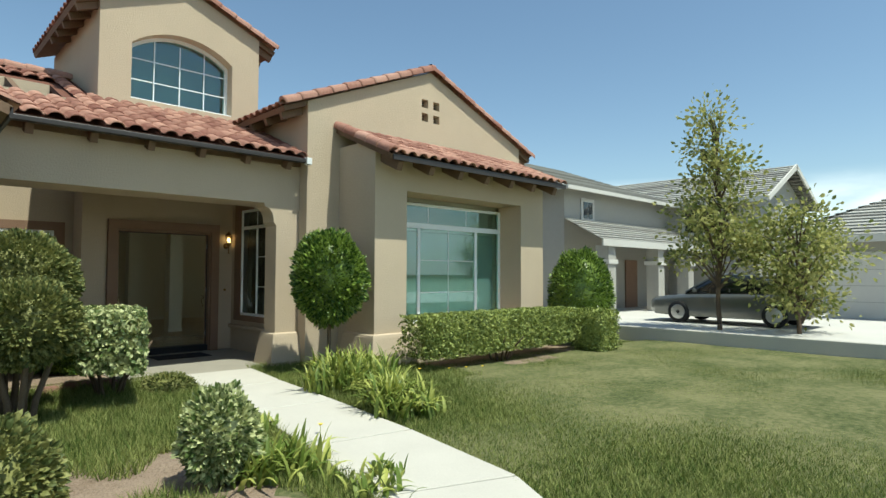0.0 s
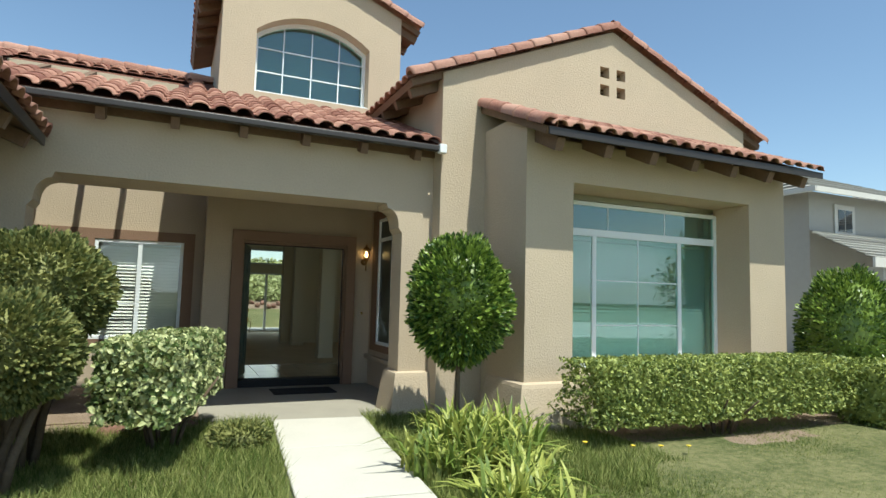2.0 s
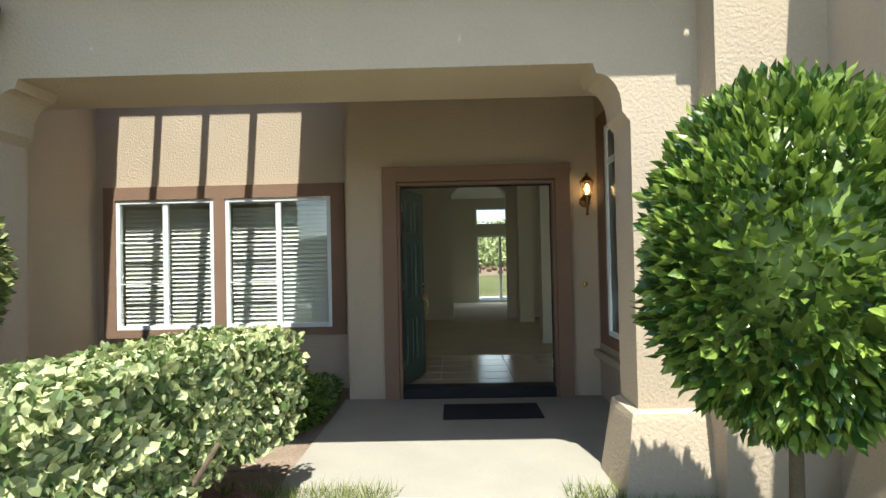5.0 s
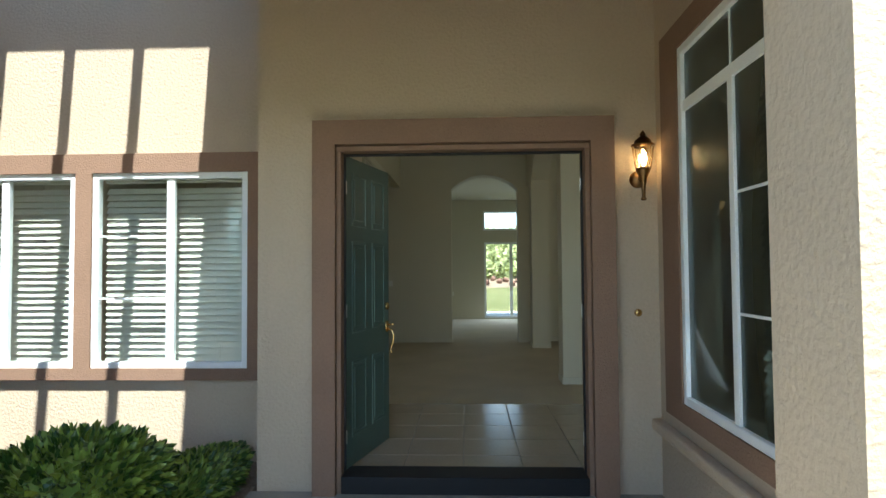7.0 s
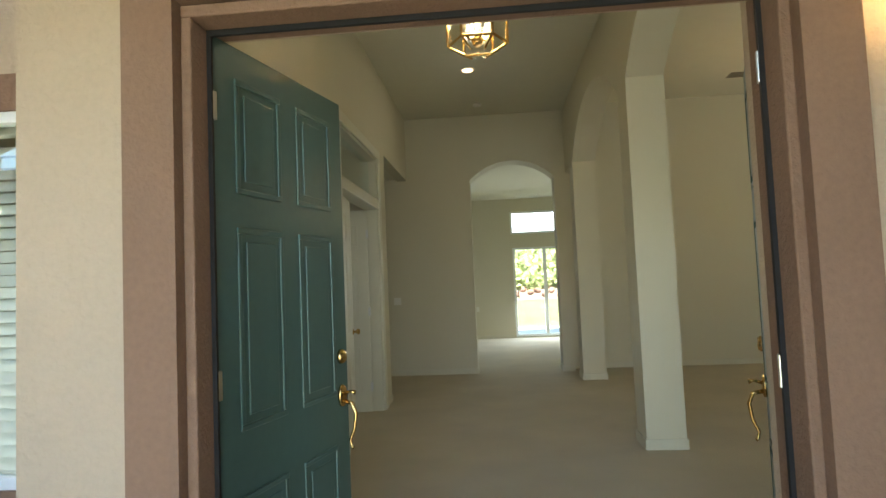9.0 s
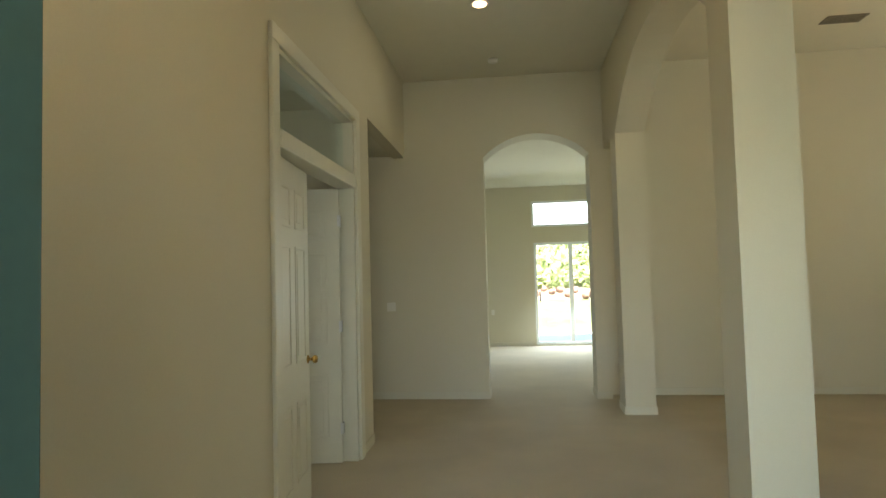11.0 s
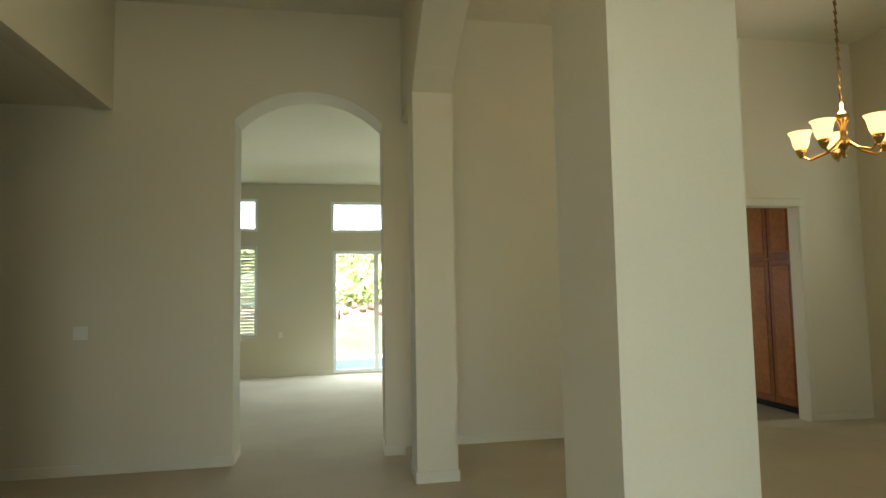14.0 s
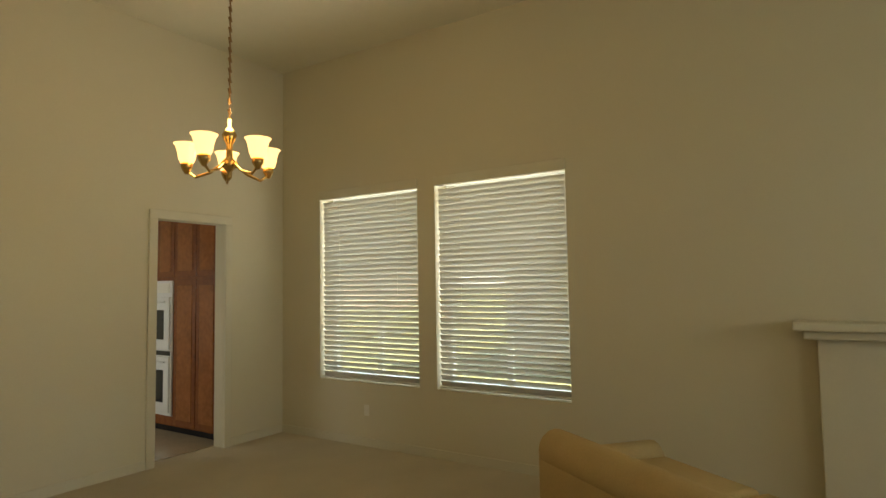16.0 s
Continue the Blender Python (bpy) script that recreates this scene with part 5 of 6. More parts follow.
def shell_points(n, shape, size, rg, rough=0.12):
    """Points and outward normals in the outer layer of a clipped shape (ball or box)."""
    p = rg.normal(0, 1, (n, 3))
    p /= np.linalg.norm(p, axis=1)[:, None]
    if shape == "box":
        area = np.array([size[1] * size[2], size[0] * size[2], size[0] * size[1]])
        axis = rg.choice(3, n, p=area / area.sum())
        q = rg.uniform(-1, 1, (n, 3))
        q[np.arange(n), axis] = np.sign(rg.uniform(-1, 1, n))
        nn = np.zeros((n, 3))
        nn[np.arange(n), axis] = q[np.arange(n), axis]
        short = min(size)
        q = q * (1 - 0.10 * (np.abs(q[:, [1, 2, 0]]) ** 6) * (np.abs(q[:, [2, 0, 1]]) ** 2) * short / np.array(size))
        p = q / (np.linalg.norm(q, axis=1)[:, None] + 1e-9) + q * np.array(size) * 1.5
    else:
        q, nn = p.copy(), p
    k = np.array([noise.noise(Vector(v) * 2.3 + Vector((size[0], size[1], 0))) + 0.5 * noise.noise(Vector(v) * 6) for v in p])
    depth = 1 - np.abs(rg.normal(0, 0.10, n)) + rough * k
    return q * depth[:, None] * np.array(size), nn / (np.linalg.norm(nn, axis=1)[:, None] + 1e-9)


def dark_core(size, k=0.72):
    bm = bmesh.new()
    bmesh.ops.create_icosphere(bm, subdivisions=3, radius=1)
    for v in bm.verts:
        w = 1 + 0.12 * noise.noise(v.co * 3)
        v.co = Vector((v.co.x * size[0], v.co.y * size[1], v.co.z * size[2])) * k * w
    return bm


def shrub(name, label, x, y, z, size, n, leaf, mat, shape="ball", seed=1, trunk=0, trunk_r=0.03, aspect=0.5, rough=0.12, turn=0, group="", core=True, up=0.0, spread=0.15):
    """A clipped shrub: crown centre at height z, stems to the ground."""
    rg = np.random.RandomState(seed)
    ob = holder(name, label, "shrub", group, at=(x, y, G))
    ob.rotation_euler = (0, 0, radians(turn))
    pts, nor = shell_points(n, shape, size, rg, rough)
    inner, ninner = shell_points(n // 4, shape, [s * 0.85 for s in size], rg, rough)
    pts, nor = np.concatenate([pts, inner]), np.concatenate([nor, ninner])
    pts[:, 2] += z
    if core:
        if shape == "box":
            bm = bmesh.new()
            box(bm, -size[0] * 0.82, -size[1] * 0.78, -size[2] * 0.78, size[0] * 0.82, size[1] * 0.78, size[2] * 0.78)
            bmesh.ops.subdivide_edges(bm, edges=bm.edges[:], cuts=4, use_grid_fill=True)
            for v in bm.verts:
                v.co *= 1 + 0.10 * noise.noise(v.co * 4)
        else:
            bm = dark_core(size, 0.80)
        bmesh.ops.translate(bm, verts=bm.verts, vec=(0, 0, z))
        part("inner_foliage", bm, mat, ob, "", True)
    me = leaf_mesh("crown", pts, nor, leaf, mat, aspect, seed=seed, up=up)
    o = new("crown", me)
    o.parent = ob
    r2 = random.Random(seed)
    for i in range(trunk):
        a = 2 * math.pi * i / max(trunk, 1) + r2.uniform(-0.4, 0.4)
        s = 0.0 if trunk == 1 else spread
        bm = bmesh.new()
        top = (s * 2.6 * math.cos(a), s * 2.6 * math.sin(a), z - size[2] * 0.25)
        tube(bm, [(s * 0.6 * math.cos(a), s * 0.6 * math.sin(a), -0.05), (s * math.cos(a) + r2.uniform(-.02, .02), s * math.sin(a), z * 0.3), (s * 1.8 * math.cos(a), s * 1.8 * math.sin(a) + r2.uniform(-.03, .03), z * 0.6), top], [trunk_r * 1.2, trunk_r, trunk_r * 0.85, trunk_r * 0.5], 7)
        part("trunk" if trunk == 1 else "stem", bm, BARK, ob, "", True)
    return ob


# clipped ball tree beside the porch pillar
shrub("ball_tree", "clipped round glossy green tree on a thin trunk", 1.24, -4.35, 1.65, (0.63, 0.63, 0.83), 7200, 0.088, LEAF_DARK, seed=3, trunk=1, trunk_r=0.034, aspect=0.46, rough=0.15, up=0.12)
# hedge below the bay window
shrub("hedge", "clipped box hedge below the bay window", 4.65, -5.25, 0.62, (2.30, 0.44, 0.37), 23000, 0.06, LEAF_MID, "box", seed=5, trunk=9, trunk_r=0.018, rough=0.07, spread=0.25)
shrub("round_shrub", "dense dark green rounded shrub by the bay corner", 8.08, -4.9, 1.22, (0.78, 0.78, 1.16), 7500, 0.09, LEAF_DARK, seed=7, trunk=3, aspect=0.4)
shrub("small_hedge", "small clipped hedge at the end of the bay", 7.35, -5.75, 0.48, (0.42, 0.40, 0.46), 3600, 0.07, LEAF_MID, "box", seed=8, trunk=4)
# left of the walk
shrub("variegated_hedge", "pale variegated hedge clipped flat on bare stems", -2.0, -3.90, 0.85, (0.38, 1.22, 0.36), 12000, 0.075, LEAF_PALE, "box", seed=9, trunk=7, trunk_r=0.022, rough=0.09, turn=-13, aspect=0.62, spread=0.2)
shrub("topiary_shrub", "large domed olive green shrub on twisted stems", -3.18, -4.35, 1.66, (0.70, 0.70, 0.56), 9500, 0.065, LEAF_OLIVE, seed=11, trunk=6, trunk_r=0.035, group="domed shrubs", aspect=0.55)
shrub("topiary_shrub", "large domed olive green shrub on twisted stems", -3.22, -5.25, 1.16, (0.60, 0.60, 0.50), 8500, 0.065, LEAF_OLIVE, seed=12, trunk=5, trunk_r=0.035, group="domed shrubs", aspect=0.55)
shrub("topiary_shrub", "big olive shrub close to the walk", -3.85, -8.45, 0.42, (0.42, 0.45, 0.42), 4500, 0.065, LEAF_OLIVE, seed=13, trunk=5, group="domed shrubs", aspect=0.55)
shrub("small_shrub", "small pale green leafy shrub in the bed", -2.30, -8.25, 0.42, (0.30, 0.30, 0.38), 2800, 0.065, LEAF_PALE, seed=15, trunk=4, trunk_r=0.012, aspect=0.55, spread=0.05, up=0.1, rough=0.25)
shrub("small_shrub", "low grey green shrub beside the walk", -1.25, -4.0, 0.10, (0.34, 0.42, 0.16), 2000, 0.06, LEAF_OLIVE, seed=16, aspect=0.35)
shrub("low_shrub", "low leafy shrub in the court", -2.35, -0.9, 0.36, (0.55, 0.7, 0.34), 3600, 0.08, LEAF_DARK, seed=17, trunk=4)
shrub("low_shrub", "low leafy shrub under the court windows", -3.9, -0.5, 0.36, (0.6, 0.5, 0.34), 3000, 0.08, LEAF_DARK, seed=18, trunk=4)


shrub("low_shrub", "low dark ground cover along the entry wall", -2.0, -0.55, 0.14, (0.38, 1.25, 0.20), 4200, 0.07, LEAF_DARK, seed=19, trunk=4)


CLUMPS = ((0.95, -5.55, 330, 0.72), (1.25, -5.0, 240, 0.66), (0.62, -6.05, 200, 0.55), (0.55, -7.05, 300, 0.60), (0.30, -7.45, 160, 0.45), (-1.80, -8.35, 170, 0.42), (-1.45, -9.15, 90, 0.26), (-1.45, -7.0, 90, 0.30))


def strap_plant(x, y, n, length, seed, spread=0.45):
    """A clump of arching strap leaves."""
    r = random.Random(seed)
    ob = holder("daylily_clump", "arching bright green strap-leaved clump", "plant", "strap-leaved clumps", at=(x, y, G))
    for tuft in range(6):
        tx, ty = r.gauss(0, spread * 0.4), r.gauss(0, spread * 0.4)
        bm = bmesh.new()
        for i in range(n // 6):
            a, lean = r.uniform(0, 2 * math.pi), r.uniform(0.25, 1.25)
            L, w = length * r.uniform(0.6, 1.15), r.uniform(0.014, 0.027)
            bx, by = tx + r.gauss(0, spread * 0.22), ty + r.gauss(0, spread * 0.22)
            c, s = math.cos(a), math.sin(a)
            prev = None
            for k in range(6):
                t = k / 5
                out = L * (lean * 0.75 * t ** 1.6)
                h = L * (t - 0.52 * lean * t ** 2.4)
                ww = w * (1 - t ** 3) + 0.001
                p = Vector((bx + c * out, by + s * out, max(h, 0.01)))
                v0, v1, vm = bm.verts.new(p + Vector((-s, c, 0.25)) * ww), bm.verts.new(p - Vector((-s, c, -0.25)) * ww), bm.verts.new(p)
                if prev:
                    bm.faces.new((prev[0], v0, vm, prev[2]))
                    bm.faces.new((prev[2], vm, v1, prev[1]))
                prev = (v0, v1, vm)
        me = bpy.data.meshes.new("leaf_tuft")
        bm.to_mesh(me)
        bm.free()
        me.materials.append(LEAF_STRAP)
        o = new("leaf_tuft", me)
        o.parent = ob
    return ob


for i, (x, y, n, L) in enumerate(CLUMPS):
    strap_plant(x, y, n, L, 30 + i)


def blades(name, label, n, place, seed, h=(0.04, 0.10), mat=BLADE):
    rg = np.random.RandomState(seed)
    pts = place(rg, n)
    n = len(pts)
    a = rg.uniform(0, 2 * np.pi, n)
    hh = rg.uniform(h[0], h[1], n)
    w = 0.0045 + 0.003 * rg.uniform(0, 1, n)
    c, s = np.cos(a), np.sin(a)
    lean = rg.normal(0, 0.45, (n, 2)) * hh[:, None]
    z0 = np.full(n, G - 0.02)
    v0 = np.stack([pts[:, 0] - c * w, pts[:, 1] - s * w, z0], 1)
    v1 = np.stack([pts[:, 0] + c * w, pts[:, 1] + s * w, z0], 1)
    v2 = np.stack([pts[:, 0] + lean[:, 0], pts[:, 1] + lean[:, 1], z0 + hh], 1)
    v = np.stack([v0, v1, v2], 1).reshape(-1, 3)
    f = np.arange(3 * n).reshape(-1, 3)
    me = bpy.data.meshes.new(name)
    me.from_pydata(v.tolist(), [], f.tolist())
    me.materials.append(mat)
    return tagged(new(name, me), label, "grass", kind="stuff")


def walk_side(p):
    """Signed distance beyond the walk's half width: left negative."""
    ys = np.array([q[1] for q in walk_line])[::-1]
    xs = np.array([q[0] for q in walk_line])[::-1]
    return p[:, 0] - np.interp(p[:, 1], ys, xs)


def left_grass(rg, n):
    p = np.stack([rg.uniform(-4.0, -0.5, n), rg.uniform(-10.5, -2.8, n)], 1)
    d = walk_side(p)
    soil = (p[:, 0] < -1.9) & (p[:, 1] < -7.0) & (np.sin(p[:, 0] * 5) + np.cos(p[:, 1] * 4) > -0.6)
    return p[(d < -0.60) & ~soil]


def right_cover(rg, n):
    p = np.stack([rg.uniform(0.0, 3.2, n), rg.uniform(-7.6, -2.8, n)], 1)
    d = walk_side(p)
    edge = np.where(p[:, 1] > -6.5 - 0.3 * np.sin(p[:, 0] * 4), 3.0, 0.75)
    return p[(d > 0.60) & (p[:, 0] < edge)]


def right_lawn(rg, n):
    p = np.stack([rg.uniform(-0.6, 9.5, n), rg.uniform(-12.0, -5.0, n)], 1)
    return p[walk_side(p) > 0.62]


blades("grass_left", "long green grass left of the walk", 85000, left_grass, 1, (0.07, 0.17))
blades("ground_cover", "green ground cover round the ball tree", 52000, right_cover, 2, (0.05, 0.16))
blades("lawn_grass", "short mown lawn grass", 300000, right_lawn, 3, (0.03, 0.085))
bm = bmesh.new()
bmesh.ops.create_grid(bm, x_segments=30, y_segments=30, size=1)
for v in bm.verts:
    x, y = -2.9 + v.co.x * 1.15, -8.9 + v.co.y * 2.2
    v.co = (x, y, G + 0.012 + 0.04 * noise.noise(Vector((x * 2, y * 2, 3))) - 0.05 * max(0, v.co.x * v.co.x + v.co.y * v.co.y - 0.7))
structure("planting_bed", bm, SOIL, "bare dry soil of the planting bed", "soil", smooth=True)
bm = bmesh.new()
bmesh.ops.create_grid(bm, x_segments=30, y_segments=10, size=1)
for v in bm.verts:
    x, y = 5.35 + v.co.x * 2.3, -5.3 + v.co.y * 0.75
    v.co = (x, y, G + 0.03 + 0.03 * noise.noise(Vector((x * 2, y * 2, 3))) - 0.1 * max(0, abs(v.co.y) - 0.8))
structure("planting_bed_bay", bm, SOIL, "brown soil under the bay hedge", "soil", smooth=True)
structure("planting_bed_court", boxes((-5.0, -2.3, G - 0.2, -1.6, 0.7, G + 0.02), (-4.0, -5.2, G - 0.2, -1.6, -2.3, G + 0.0)), SOIL, "shaded soil of the entry court", "soil")
r3 = random.Random(9)
for (x, y) in ((-2.28, -3.05), (-2.02, -2.98), (-2.55, -3.1), (-1.75, -3.0)):
    bm = bmesh.new()
    bmesh.ops.create_icosphere(bm, subdivisions=2, radius=0.10)
    for v in bm.verts:
        v.co = Vector((v.co.x * 1.5, v.co.y, v.co.z * 0.8)) * (1 + 0.3 * noise.noise(v.co * 8 + Vector((x, y, 0)))) + Vector((x, y, G + 0.04))
    thing("edging_rock", bm, ROCK, "small reddish edging rock in the grass", "rock", "edging rocks")
for (x, y) in ((2.6, -5.9), (2.9, -6.0), (3.2, -6.1), (2.2, -5.6), (-1.9, -6.3), (-0.95, -7.6)):
    fl = holder("yellow_flower", "tiny yellow flower in the grass", "flower", "yellow flowers", at=(x, y, G))
    part("petals", lathe([(0.004, 0.13), (0.03, 0.15), (0.012, 0.155)], 8), FLOWER, fl)
    part("stalk", lathe([(0.003, -0.02), (0.003, 0.13)], 5), LEAF_STRAP, fl)


# ---- neighbour's plot ----
structure("kerb_wall", boxes((10.15, -16, G - 0.3, 10.35, -1.5, 0.20), bevel=0.02), CONCRETE, "low concrete garden wall along the neighbouring drive", "wall")
structure("driveway", boxes((10.35, -30, G - 0.3, 30, 4, 0.14)), DRIVE, "pale concrete driveway", "driveway")
structure("ground_side", boxes((7.8, -3.0, G - 0.3, 10.15, 20, G - 0.02)), SOIL, "side yard ground", "ground")

house = holder("neighbour_house", "two-storey cream stucco house with grey tile roof", "house")
part("wall", boxes((14.5, 0, 0.1, 23.2, 9, 4.9)), FAR_WALL, house)
part("wall", prism([(23.2, 0.1), (30.2, 0.1), (30.2, 5.0), (26.7, 6.55), (23.2, 5.0)], "y", -4.0, 9), FAR_WALL, house)
part("wall", boxes((19.2, -13.5, 0.1, 27, -6.0, 2.9)), FAR_WALL, house)


def striped_slope(name, a, b, c, d, rows, parent):
    """A tiled slope from its eave a-b to its top d-c, as overlapping courses."""
    a, b, c, d = (Vector(p) for p in (a, b, c, d))
    n = (b - a).cross(d - a).normalized()
    if n.z < 0:
        n = -n
    bm = bmesh.new()
    for i in range(rows):
        t0, t1 = i / rows, (i + 1.12) / rows
        p = [a.lerp(d, t0) + n * 0.07, b.lerp(c, t0) + n * 0.07, b.lerp(c, min(t1, 1)) + n * 0.01, a.lerp(d, min(t1, 1)) + n * 0.01]
        q = [a.lerp(d, t0) - n * 0.02, b.lerp(c, t0) - n * 0.02]
        v = [bm.verts.new(k) for k in p] + [bm.verts.new(k) for k in q]
        bm.faces.new(v[:4])
        bm.faces.new((v[0], v[1], v[5], v[4]))
    me = bpy.data.meshes.new(name)
    bm.to_mesh(me)
    bm.free()
    me.materials.append(FAR_ROOF)
    o = new(name, me)
    o.parent = parent
    return o


striped_slope("roof", (13.9, -0.6, 4.85), (23.4, -0.6, 4.85), (20.4, 4.5, 6.85), (16.9, 4.5, 6.85), 16, house)
striped_slope("roof", (13.9, 9.6, 4.85), (13.9, -0.6, 4.85), (16.9, 4.5, 6.85), (16.9, 4.5, 6.85), 16, house)
striped_slope("roof", (22.7, 9, 4.9), (22.7, -4.6, 4.9), (26.7, -4.6, 6.75), (26.7, 9, 6.75), 14, house)
striped_slope("roof", (30.7, -4.6, 4.9), (30.7, 9, 4.9), (26.7, 9, 6.75), (26.7, -4.6, 6.75), 14, house)
striped_slope("roof", (13.4, -2.3, 2.75), (23.0, -2.3, 2.75), (23.0, 0.05, 3.75), (14.4, 0.05, 3.75), 9, house)
striped_slope("roof", (18.6, -6.0, 2.85), (18.6, -14.1, 2.85), (21.8, -11.0, 4.35), (21.8, -9.0, 4.35), 12, house)
striped_slope("roof", (27.6, -5.4, 2.85), (18.6, -5.4, 2.85), (21.8, -9.0, 4.35), (27.6, -9.0, 4.35), 12, house)
part("fascia", boxes((13.9, -0.62, 4.75, 23.4, -0.56, 4.9), (13.86, -0.62, 4.75, 13.92, 9.6, 4.9), (22.66, -4.6, 4.74, 22.72, 9, 4.95), (13.4, -2.34, 2.56, 23.0, -2.28, 2.80), (18.56, -14.1, 2.66, 18.62, -5.4, 2.9)), FAR_TRIM, house)
bm = bmesh.new()
for sx in (-1, 1):
    deck(bm, [(26.7, -4.66, 6.80), (26.7 + sx * 4.05, -4.66, 4.93), (26.7 + sx * 4.05, -4.58, 4.93), (26.7, -4.58, 6.80)], 0.22)
part("rake_board", bm, FAR_TRIM, house)
for px in (14.2, 17.9, 20.6):
    part("post", boxes((px - 0.25, -2.2, 0.1, px + 0.25, -1.7, 2.6)), FAR_WALL, house)
    part("post_cap", boxes((px - 0.31, -2.26, 1.95, px + 0.31, -1.64, 2.1)), FAR_TRIM, house)


def far_window(x0, y0, z0, w, h, facing):
    m = at_wall(x0, y0, z0, facing)
    wn_ = part("window", boxes((-0.1, -0.05, -0.1, w + 0.1, -0.01, h + 0.1)), FAR_TRIM, house)
    wn_.matrix_basis = m
    part("pane", boxes((0.05, -0.062, 0.05, w / 2 - 0.02, -0.052, h - 0.05), (w / 2 + 0.02, -0.062, 0.05, w - 0.05, -0.052, h - 0.05)), CAR_GLASS, wn_)


far_window(15.7, 0, 3.75, 0.75, 0.75, 0)
far_window(23.2, -0.8, 3.5, 1.3, 1.2, -90)
far_window(25.6, -4.0, 3.5, 1.8, 1.3, 0)
part("garage_door", boxes((19.14, -12.6, 0.14, 19.19, -7.0, 2.35), bevel=0.01), FAR_TRIM, house)
for z in (0.68, 1.22, 1.76):
    part("door_groove", boxes((19.132, -12.6, z, 19.139, -7.0, z + 0.02)), FAR_WALL, house)
part("door", boxes((19.0, -0.06, 0.14, 20.0, -0.01, 2.2)), STUCCO_TRIM, house)


def car():
    ob = holder("parked_car", "dark grey sedan parked on the driveway", "car", at=(13.95, -6.33, 0.14))
    L, W = 4.5, 0.88

    def hull(rows):
        """Loft of cross sections along the car's length: y, half width at the sill, at the waist, at the top, z of each."""
        bm = bmesh.new()
        rings = []
        for y, w0, z0, w1, z1, w2, z2 in rows:
            half = [(w0, z0), (w1, (z0 + z1) / 2), (w1, z1), (w2, z2)]
            rings.append([bm.verts.new((-a, y, z)) for a, z in half] + [bm.verts.new((a, y, z)) for a, z in half[::-1]])
        for a, b in zip(rings, rings[1:]):
            for k in range(8):
                bm.faces.new((a[k], a[(k + 1) % 8], b[(k + 1) % 8], b[k]))
        bm.faces.new(rings[0][::-1])
        bm.faces.new(rings[-1])
        bmesh.ops.bevel(bm, geom=bm.edges[:], offset=0.02, segments=1, affect="EDGES")
        return bm

    part("body", hull([(-2.25, 0.70, 0.35, 0.76, 0.75, 0.68, 0.88), (-2.0, 0.82, 0.25, 0.87, 0.80, 0.78, 0.95), (-1.2, 0.85, 0.2, 0.88, 0.80, 0.80, 0.90), (0.6, 0.85, 0.2, 0.88, 0.78, 0.80, 0.87), (1.3, 0.85, 0.2, 0.87, 0.74, 0.76, 0.84), (2.05, 0.80, 0.24, 0.83, 0.66, 0.70, 0.76), (2.25, 0.62, 0.32, 0.68, 0.58, 0.6, 0.66)]), CAR_PAINT, ob, "", True)
    part("cabin", hull([(-1.65, 0.70, 0.90, 0.72, 0.94, 0.70, 0.97), (-0.95, 0.76, 0.85, 0.72, 1.22, 0.60, 1.38), (-0.1, 0.78, 0.84, 0.73, 1.26, 0.62, 1.44), (0.35, 0.78, 0.84, 0.73, 1.22, 0.60, 1.39), (1.15, 0.74, 0.80, 0.74, 0.84, 0.72, 0.87)]), CAR_GLASS, ob, "dark tinted car windows", True)
    part("roof", hull([(-1.05, 0.57, 1.34, 0.61, 1.37, 0.5, 1.40), (-0.1, 0.60, 1.41, 0.63, 1.445, 0.5, 1.48), (0.45, 0.57, 1.35, 0.61, 1.385, 0.5, 1.42)]), CAR_PAINT, ob)
    for sx in (-1, 1):
        for y0, y1 in ((-1.45, -0.98), (-0.16, -0.06), (0.42, 1.1)):
            bm = bmesh.new()
            tube(bm, [(sx * 0.735, y0, 0.94), (sx * 0.60, (y0 if y0 < -1 else y0) + (0.45 if y0 < -1 else (0.0 if y0 < 0 else -0.1)), 1.38)] if y0 < 0.4 else [(sx * 0.735, 1.1, 0.92), (sx * 0.60, 0.36, 1.38)], 0.03, 6)
            part("pillar", bm, CAR_PAINT, ob)
    for y in (-1.36, 1.28):
        for sx in (-1, 1):
            bm = lathe([(0.19, -0.10), (0.31, -0.10), (0.33, -0.06), (0.33, 0.06), (0.31, 0.10), (0.19, 0.10)], 24)
            bmesh.ops.rotate(bm, verts=bm.verts, cent=(0, 0, 0), matrix=Matrix.Rotation(radians(90), 3, "Y"))
            bmesh.ops.translate(bm, verts=bm.verts, vec=(sx * 0.80, y, 0.33))
            tyre = part("tyre", bm, BLACK, ob, "", True)
            bm = lathe([(0.05, 0.085), (0.20, 0.095), (0.215, 0.105), (0.2, 0.11), (0.05, 0.10)], 20)
            bmesh.ops.rotate(bm, verts=bm.verts, cent=(0, 0, 0), matrix=Matrix.Rotation(radians(90 * sx), 3, "Y"))
            bmesh.ops.translate(bm, verts=bm.verts, vec=(sx * 0.80, y, 0.33))
            part("rim", bm, STEEL, tyre, "silver wheel rim", True)
    for sx in (-1, 1):
        part("tail_lamp", boxes((sx * 0.74 - 0.13, -2.22, 0.72, sx * 0.74 + 0.10, -2.02, 0.90), bevel=0.02), RED_LIGHT, ob, "red tail lamp")
        part("mirror", boxes((sx * 0.93 - 0.08, 0.72, 0.92, sx * 0.93 + 0.08, 0.80, 1.03), bevel=0.03), CAR_PAINT, ob)
    part("bumper", boxes((-0.74, -2.32, 0.38, 0.74, -2.2, 0.60), bevel=0.04), CAR_PAINT, ob)


car()


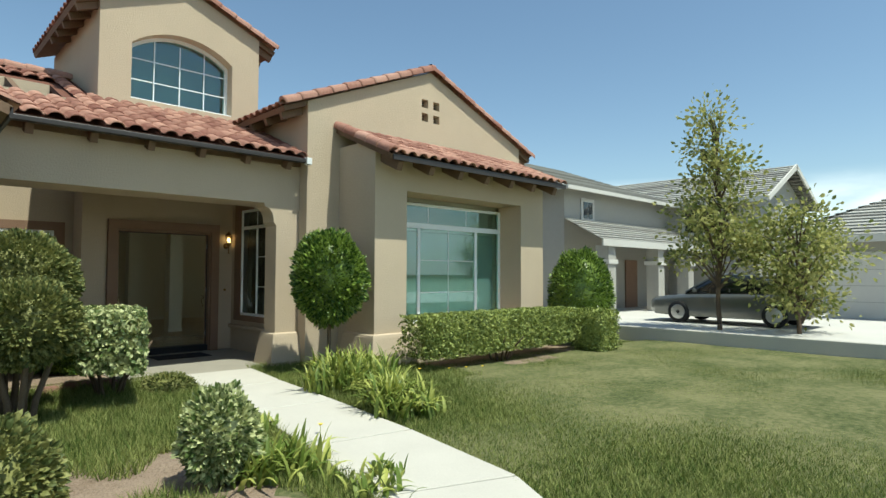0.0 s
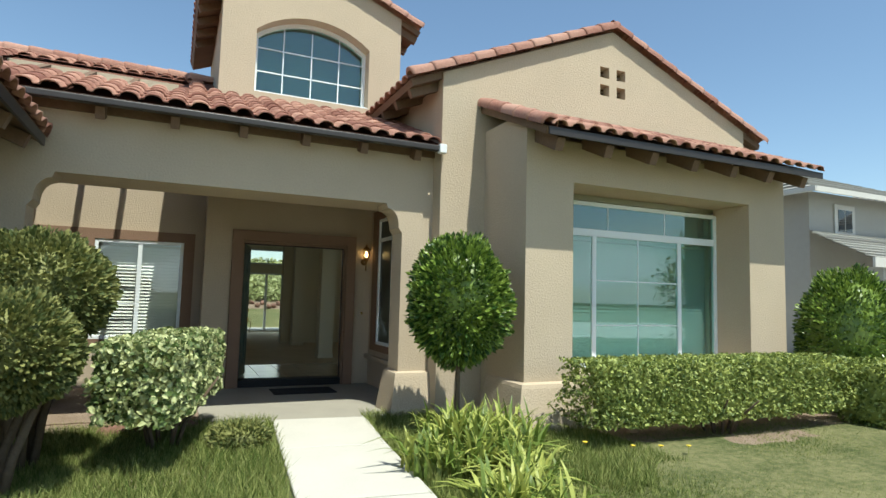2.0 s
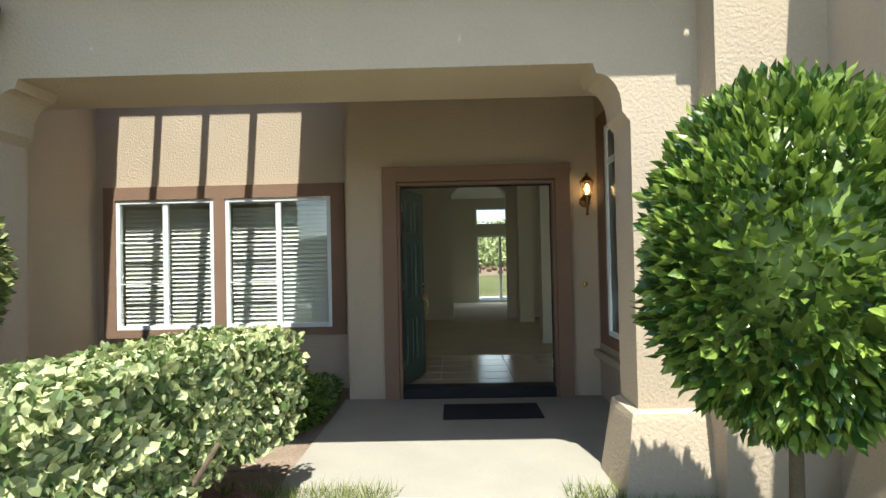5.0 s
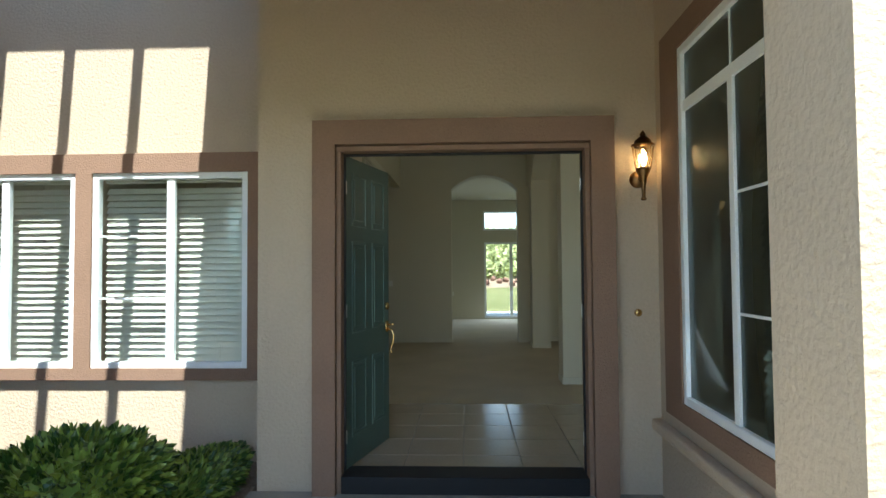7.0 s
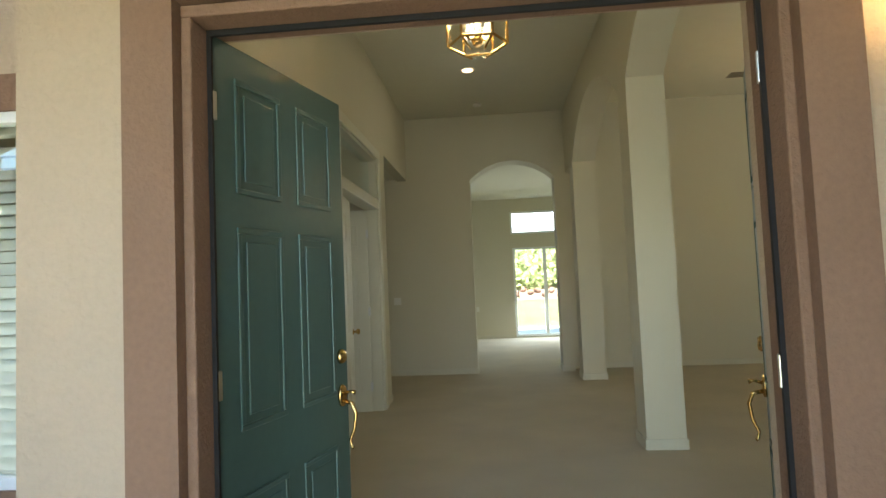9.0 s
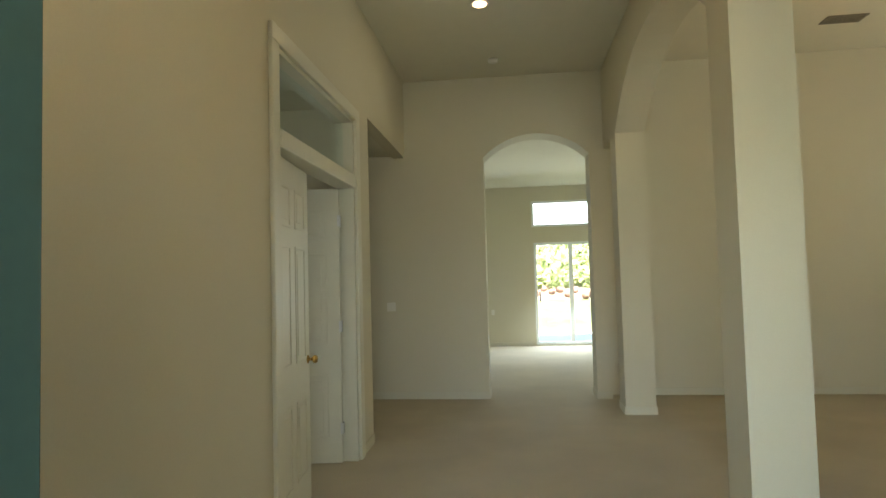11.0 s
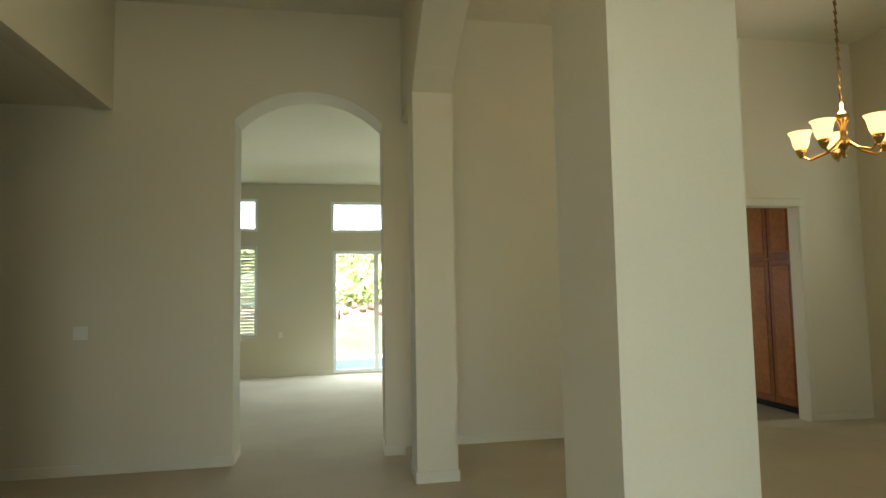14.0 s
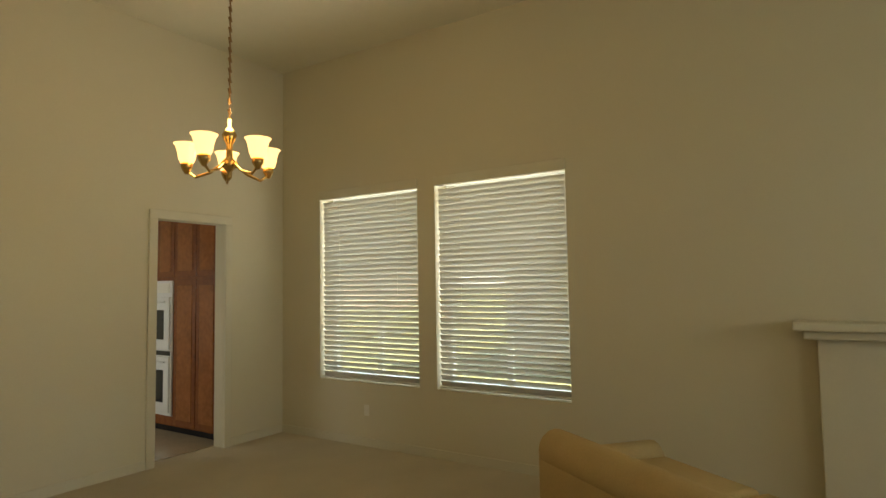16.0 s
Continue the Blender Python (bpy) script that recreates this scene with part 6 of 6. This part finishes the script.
def tree(name, label, x, y, base, height, crown, n, leaf, mat, seed, trunk_r=0.06):
    """Tapered trunk with limbs; leaves in uneven clumps at the limbs' ends."""
    r = random.Random(seed)
    rg = np.random.RandomState(seed)
    ob = holder(name, label, "tree", at=(x, y, base))
    bm = bmesh.new()
    line = [(r.uniform(-0.05, 0.05) * k, r.uniform(-0.05, 0.05) * k, height * k / 6) for k in range(7)]
    tube(bm, line, [trunk_r * (1 - 0.13 * k) for k in range(7)], 8)
    part("trunk", bm, BARK, ob, "", True)
    pts, nor = [], []
    for z, rad, cnt in crown:
        for _ in range(cnt):
            a = r.uniform(0, 2 * math.pi)
            d = rad * math.sqrt(r.uniform(0.05, 1))
            c = Vector((d * math.cos(a), d * math.sin(a), z + r.uniform(-0.3, 0.3)))
            b2 = bmesh.new()
            tube(b2, [(0, 0, max(z - 0.5 - 0.4 * d, 0.3)), tuple(c * 0.6 + Vector((0, 0, z * 0.4 - 0.1))), tuple(c)], [0.022, 0.014, 0.006], 5)
            part("limb", b2, BARK, ob)
            k = max(6, int(n / sum(q[2] for q in crown) * r.uniform(0.5, 1.5)))
            p = rg.normal(0, 1, (k, 3)) * np.array([0.26, 0.26, 0.20]) * r.uniform(0.7, 1.3)
            pts.append(p + np.array(c))
            nor.append(p)
    pts, nor = np.concatenate(pts), np.concatenate(nor)
    nor /= np.linalg.norm(nor, axis=1)[:, None] + 1e-9
    o = new("crown", leaf_mesh("crown", pts, nor, leaf, mat, 0.6, seed=seed))
    o.parent = ob


tree("young_tree", "slender young tree with sparse yellow green leaves", 11.6, -6.85, G, 6.2, [(2.3, 1.2, 16), (2.9, 1.25, 18), (3.5, 0.9, 14), (4.3, 0.7, 11), (5.0, 0.65, 10), (5.7, 0.5, 7)], 4200, 0.13, LEAF_TREE, 41, 0.07)
tree("small_tree", "low spreading tree behind the car", 11.9, -8.6, G, 3.1, [(1.3, 1.0, 10), (1.9, 1.3, 16), (2.5, 1.2, 14), (3.0, 0.7, 8)], 5000, 0.12, LEAF_TREE, 43, 0.06)
shrub("porch_plant", "potted plant by the neighbour's porch", 13.6, -1.6, 0.75, (0.35, 0.35, 0.45), 700, 0.12, LEAF_OLIVE, seed=61, trunk=2)

# ---- back garden ----
structure("patio", boxes((-9.5, 13.98, -0.3, 7.3, 17.5, -0.03)), DRIVE, "sunlit concrete patio", "patio")
bm = bmesh.new()
deck(bm, [(-30, 17.5, -0.04), (30, 17.5, -0.04), (30, 20.6, 0.75), (-30, 20.6, 0.75)], 0.3)
structure("back_lawn", bm, LAWN, "sunlit back lawn rising to the bank", "lawn")
bm = bmesh.new()
deck(bm, [(-30, 20.6, 0.75), (30, 20.6, 0.75), (30, 24.5, 3.2), (-30, 24.5, 3.2)], 0.3)
structure("garden_bank", bm, SOIL, "planted bank behind the garden", "ground")
rg = np.random.RandomState(77)
n = 15000
p = np.stack([rg.uniform(-6, 9, n), rg.uniform(0.14, 1, n), np.zeros(n)], 1)
t = p[:, 1].copy()
p[:, 1], p[:, 2] = 20.6 + 3.9 * t, 0.75 + 2.45 * t + rg.uniform(0.02, 0.4, n)
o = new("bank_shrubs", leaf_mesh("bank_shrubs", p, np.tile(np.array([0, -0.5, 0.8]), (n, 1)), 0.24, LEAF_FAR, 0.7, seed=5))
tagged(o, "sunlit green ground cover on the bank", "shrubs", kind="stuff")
for i in range(40):
    bm = bmesh.new()
    bmesh.ops.create_icosphere(bm, subdivisions=2, radius=0.13)
    x, y = -4 + 0.27 * i, 20.75 + r3.uniform(-0.2, 0.4)
    for v in bm.verts:
        v.co = v.co * (1 + 0.4 * noise.noise(v.co * 6 + Vector((i, 0, 0)))) + Vector((x, y, 0.85 + 0.5 * (y - 20.6)))
    thing("border_rock", bm, ROCK, "brown rock along the foot of the bank", "rock", "border rocks")

lay_tiles()
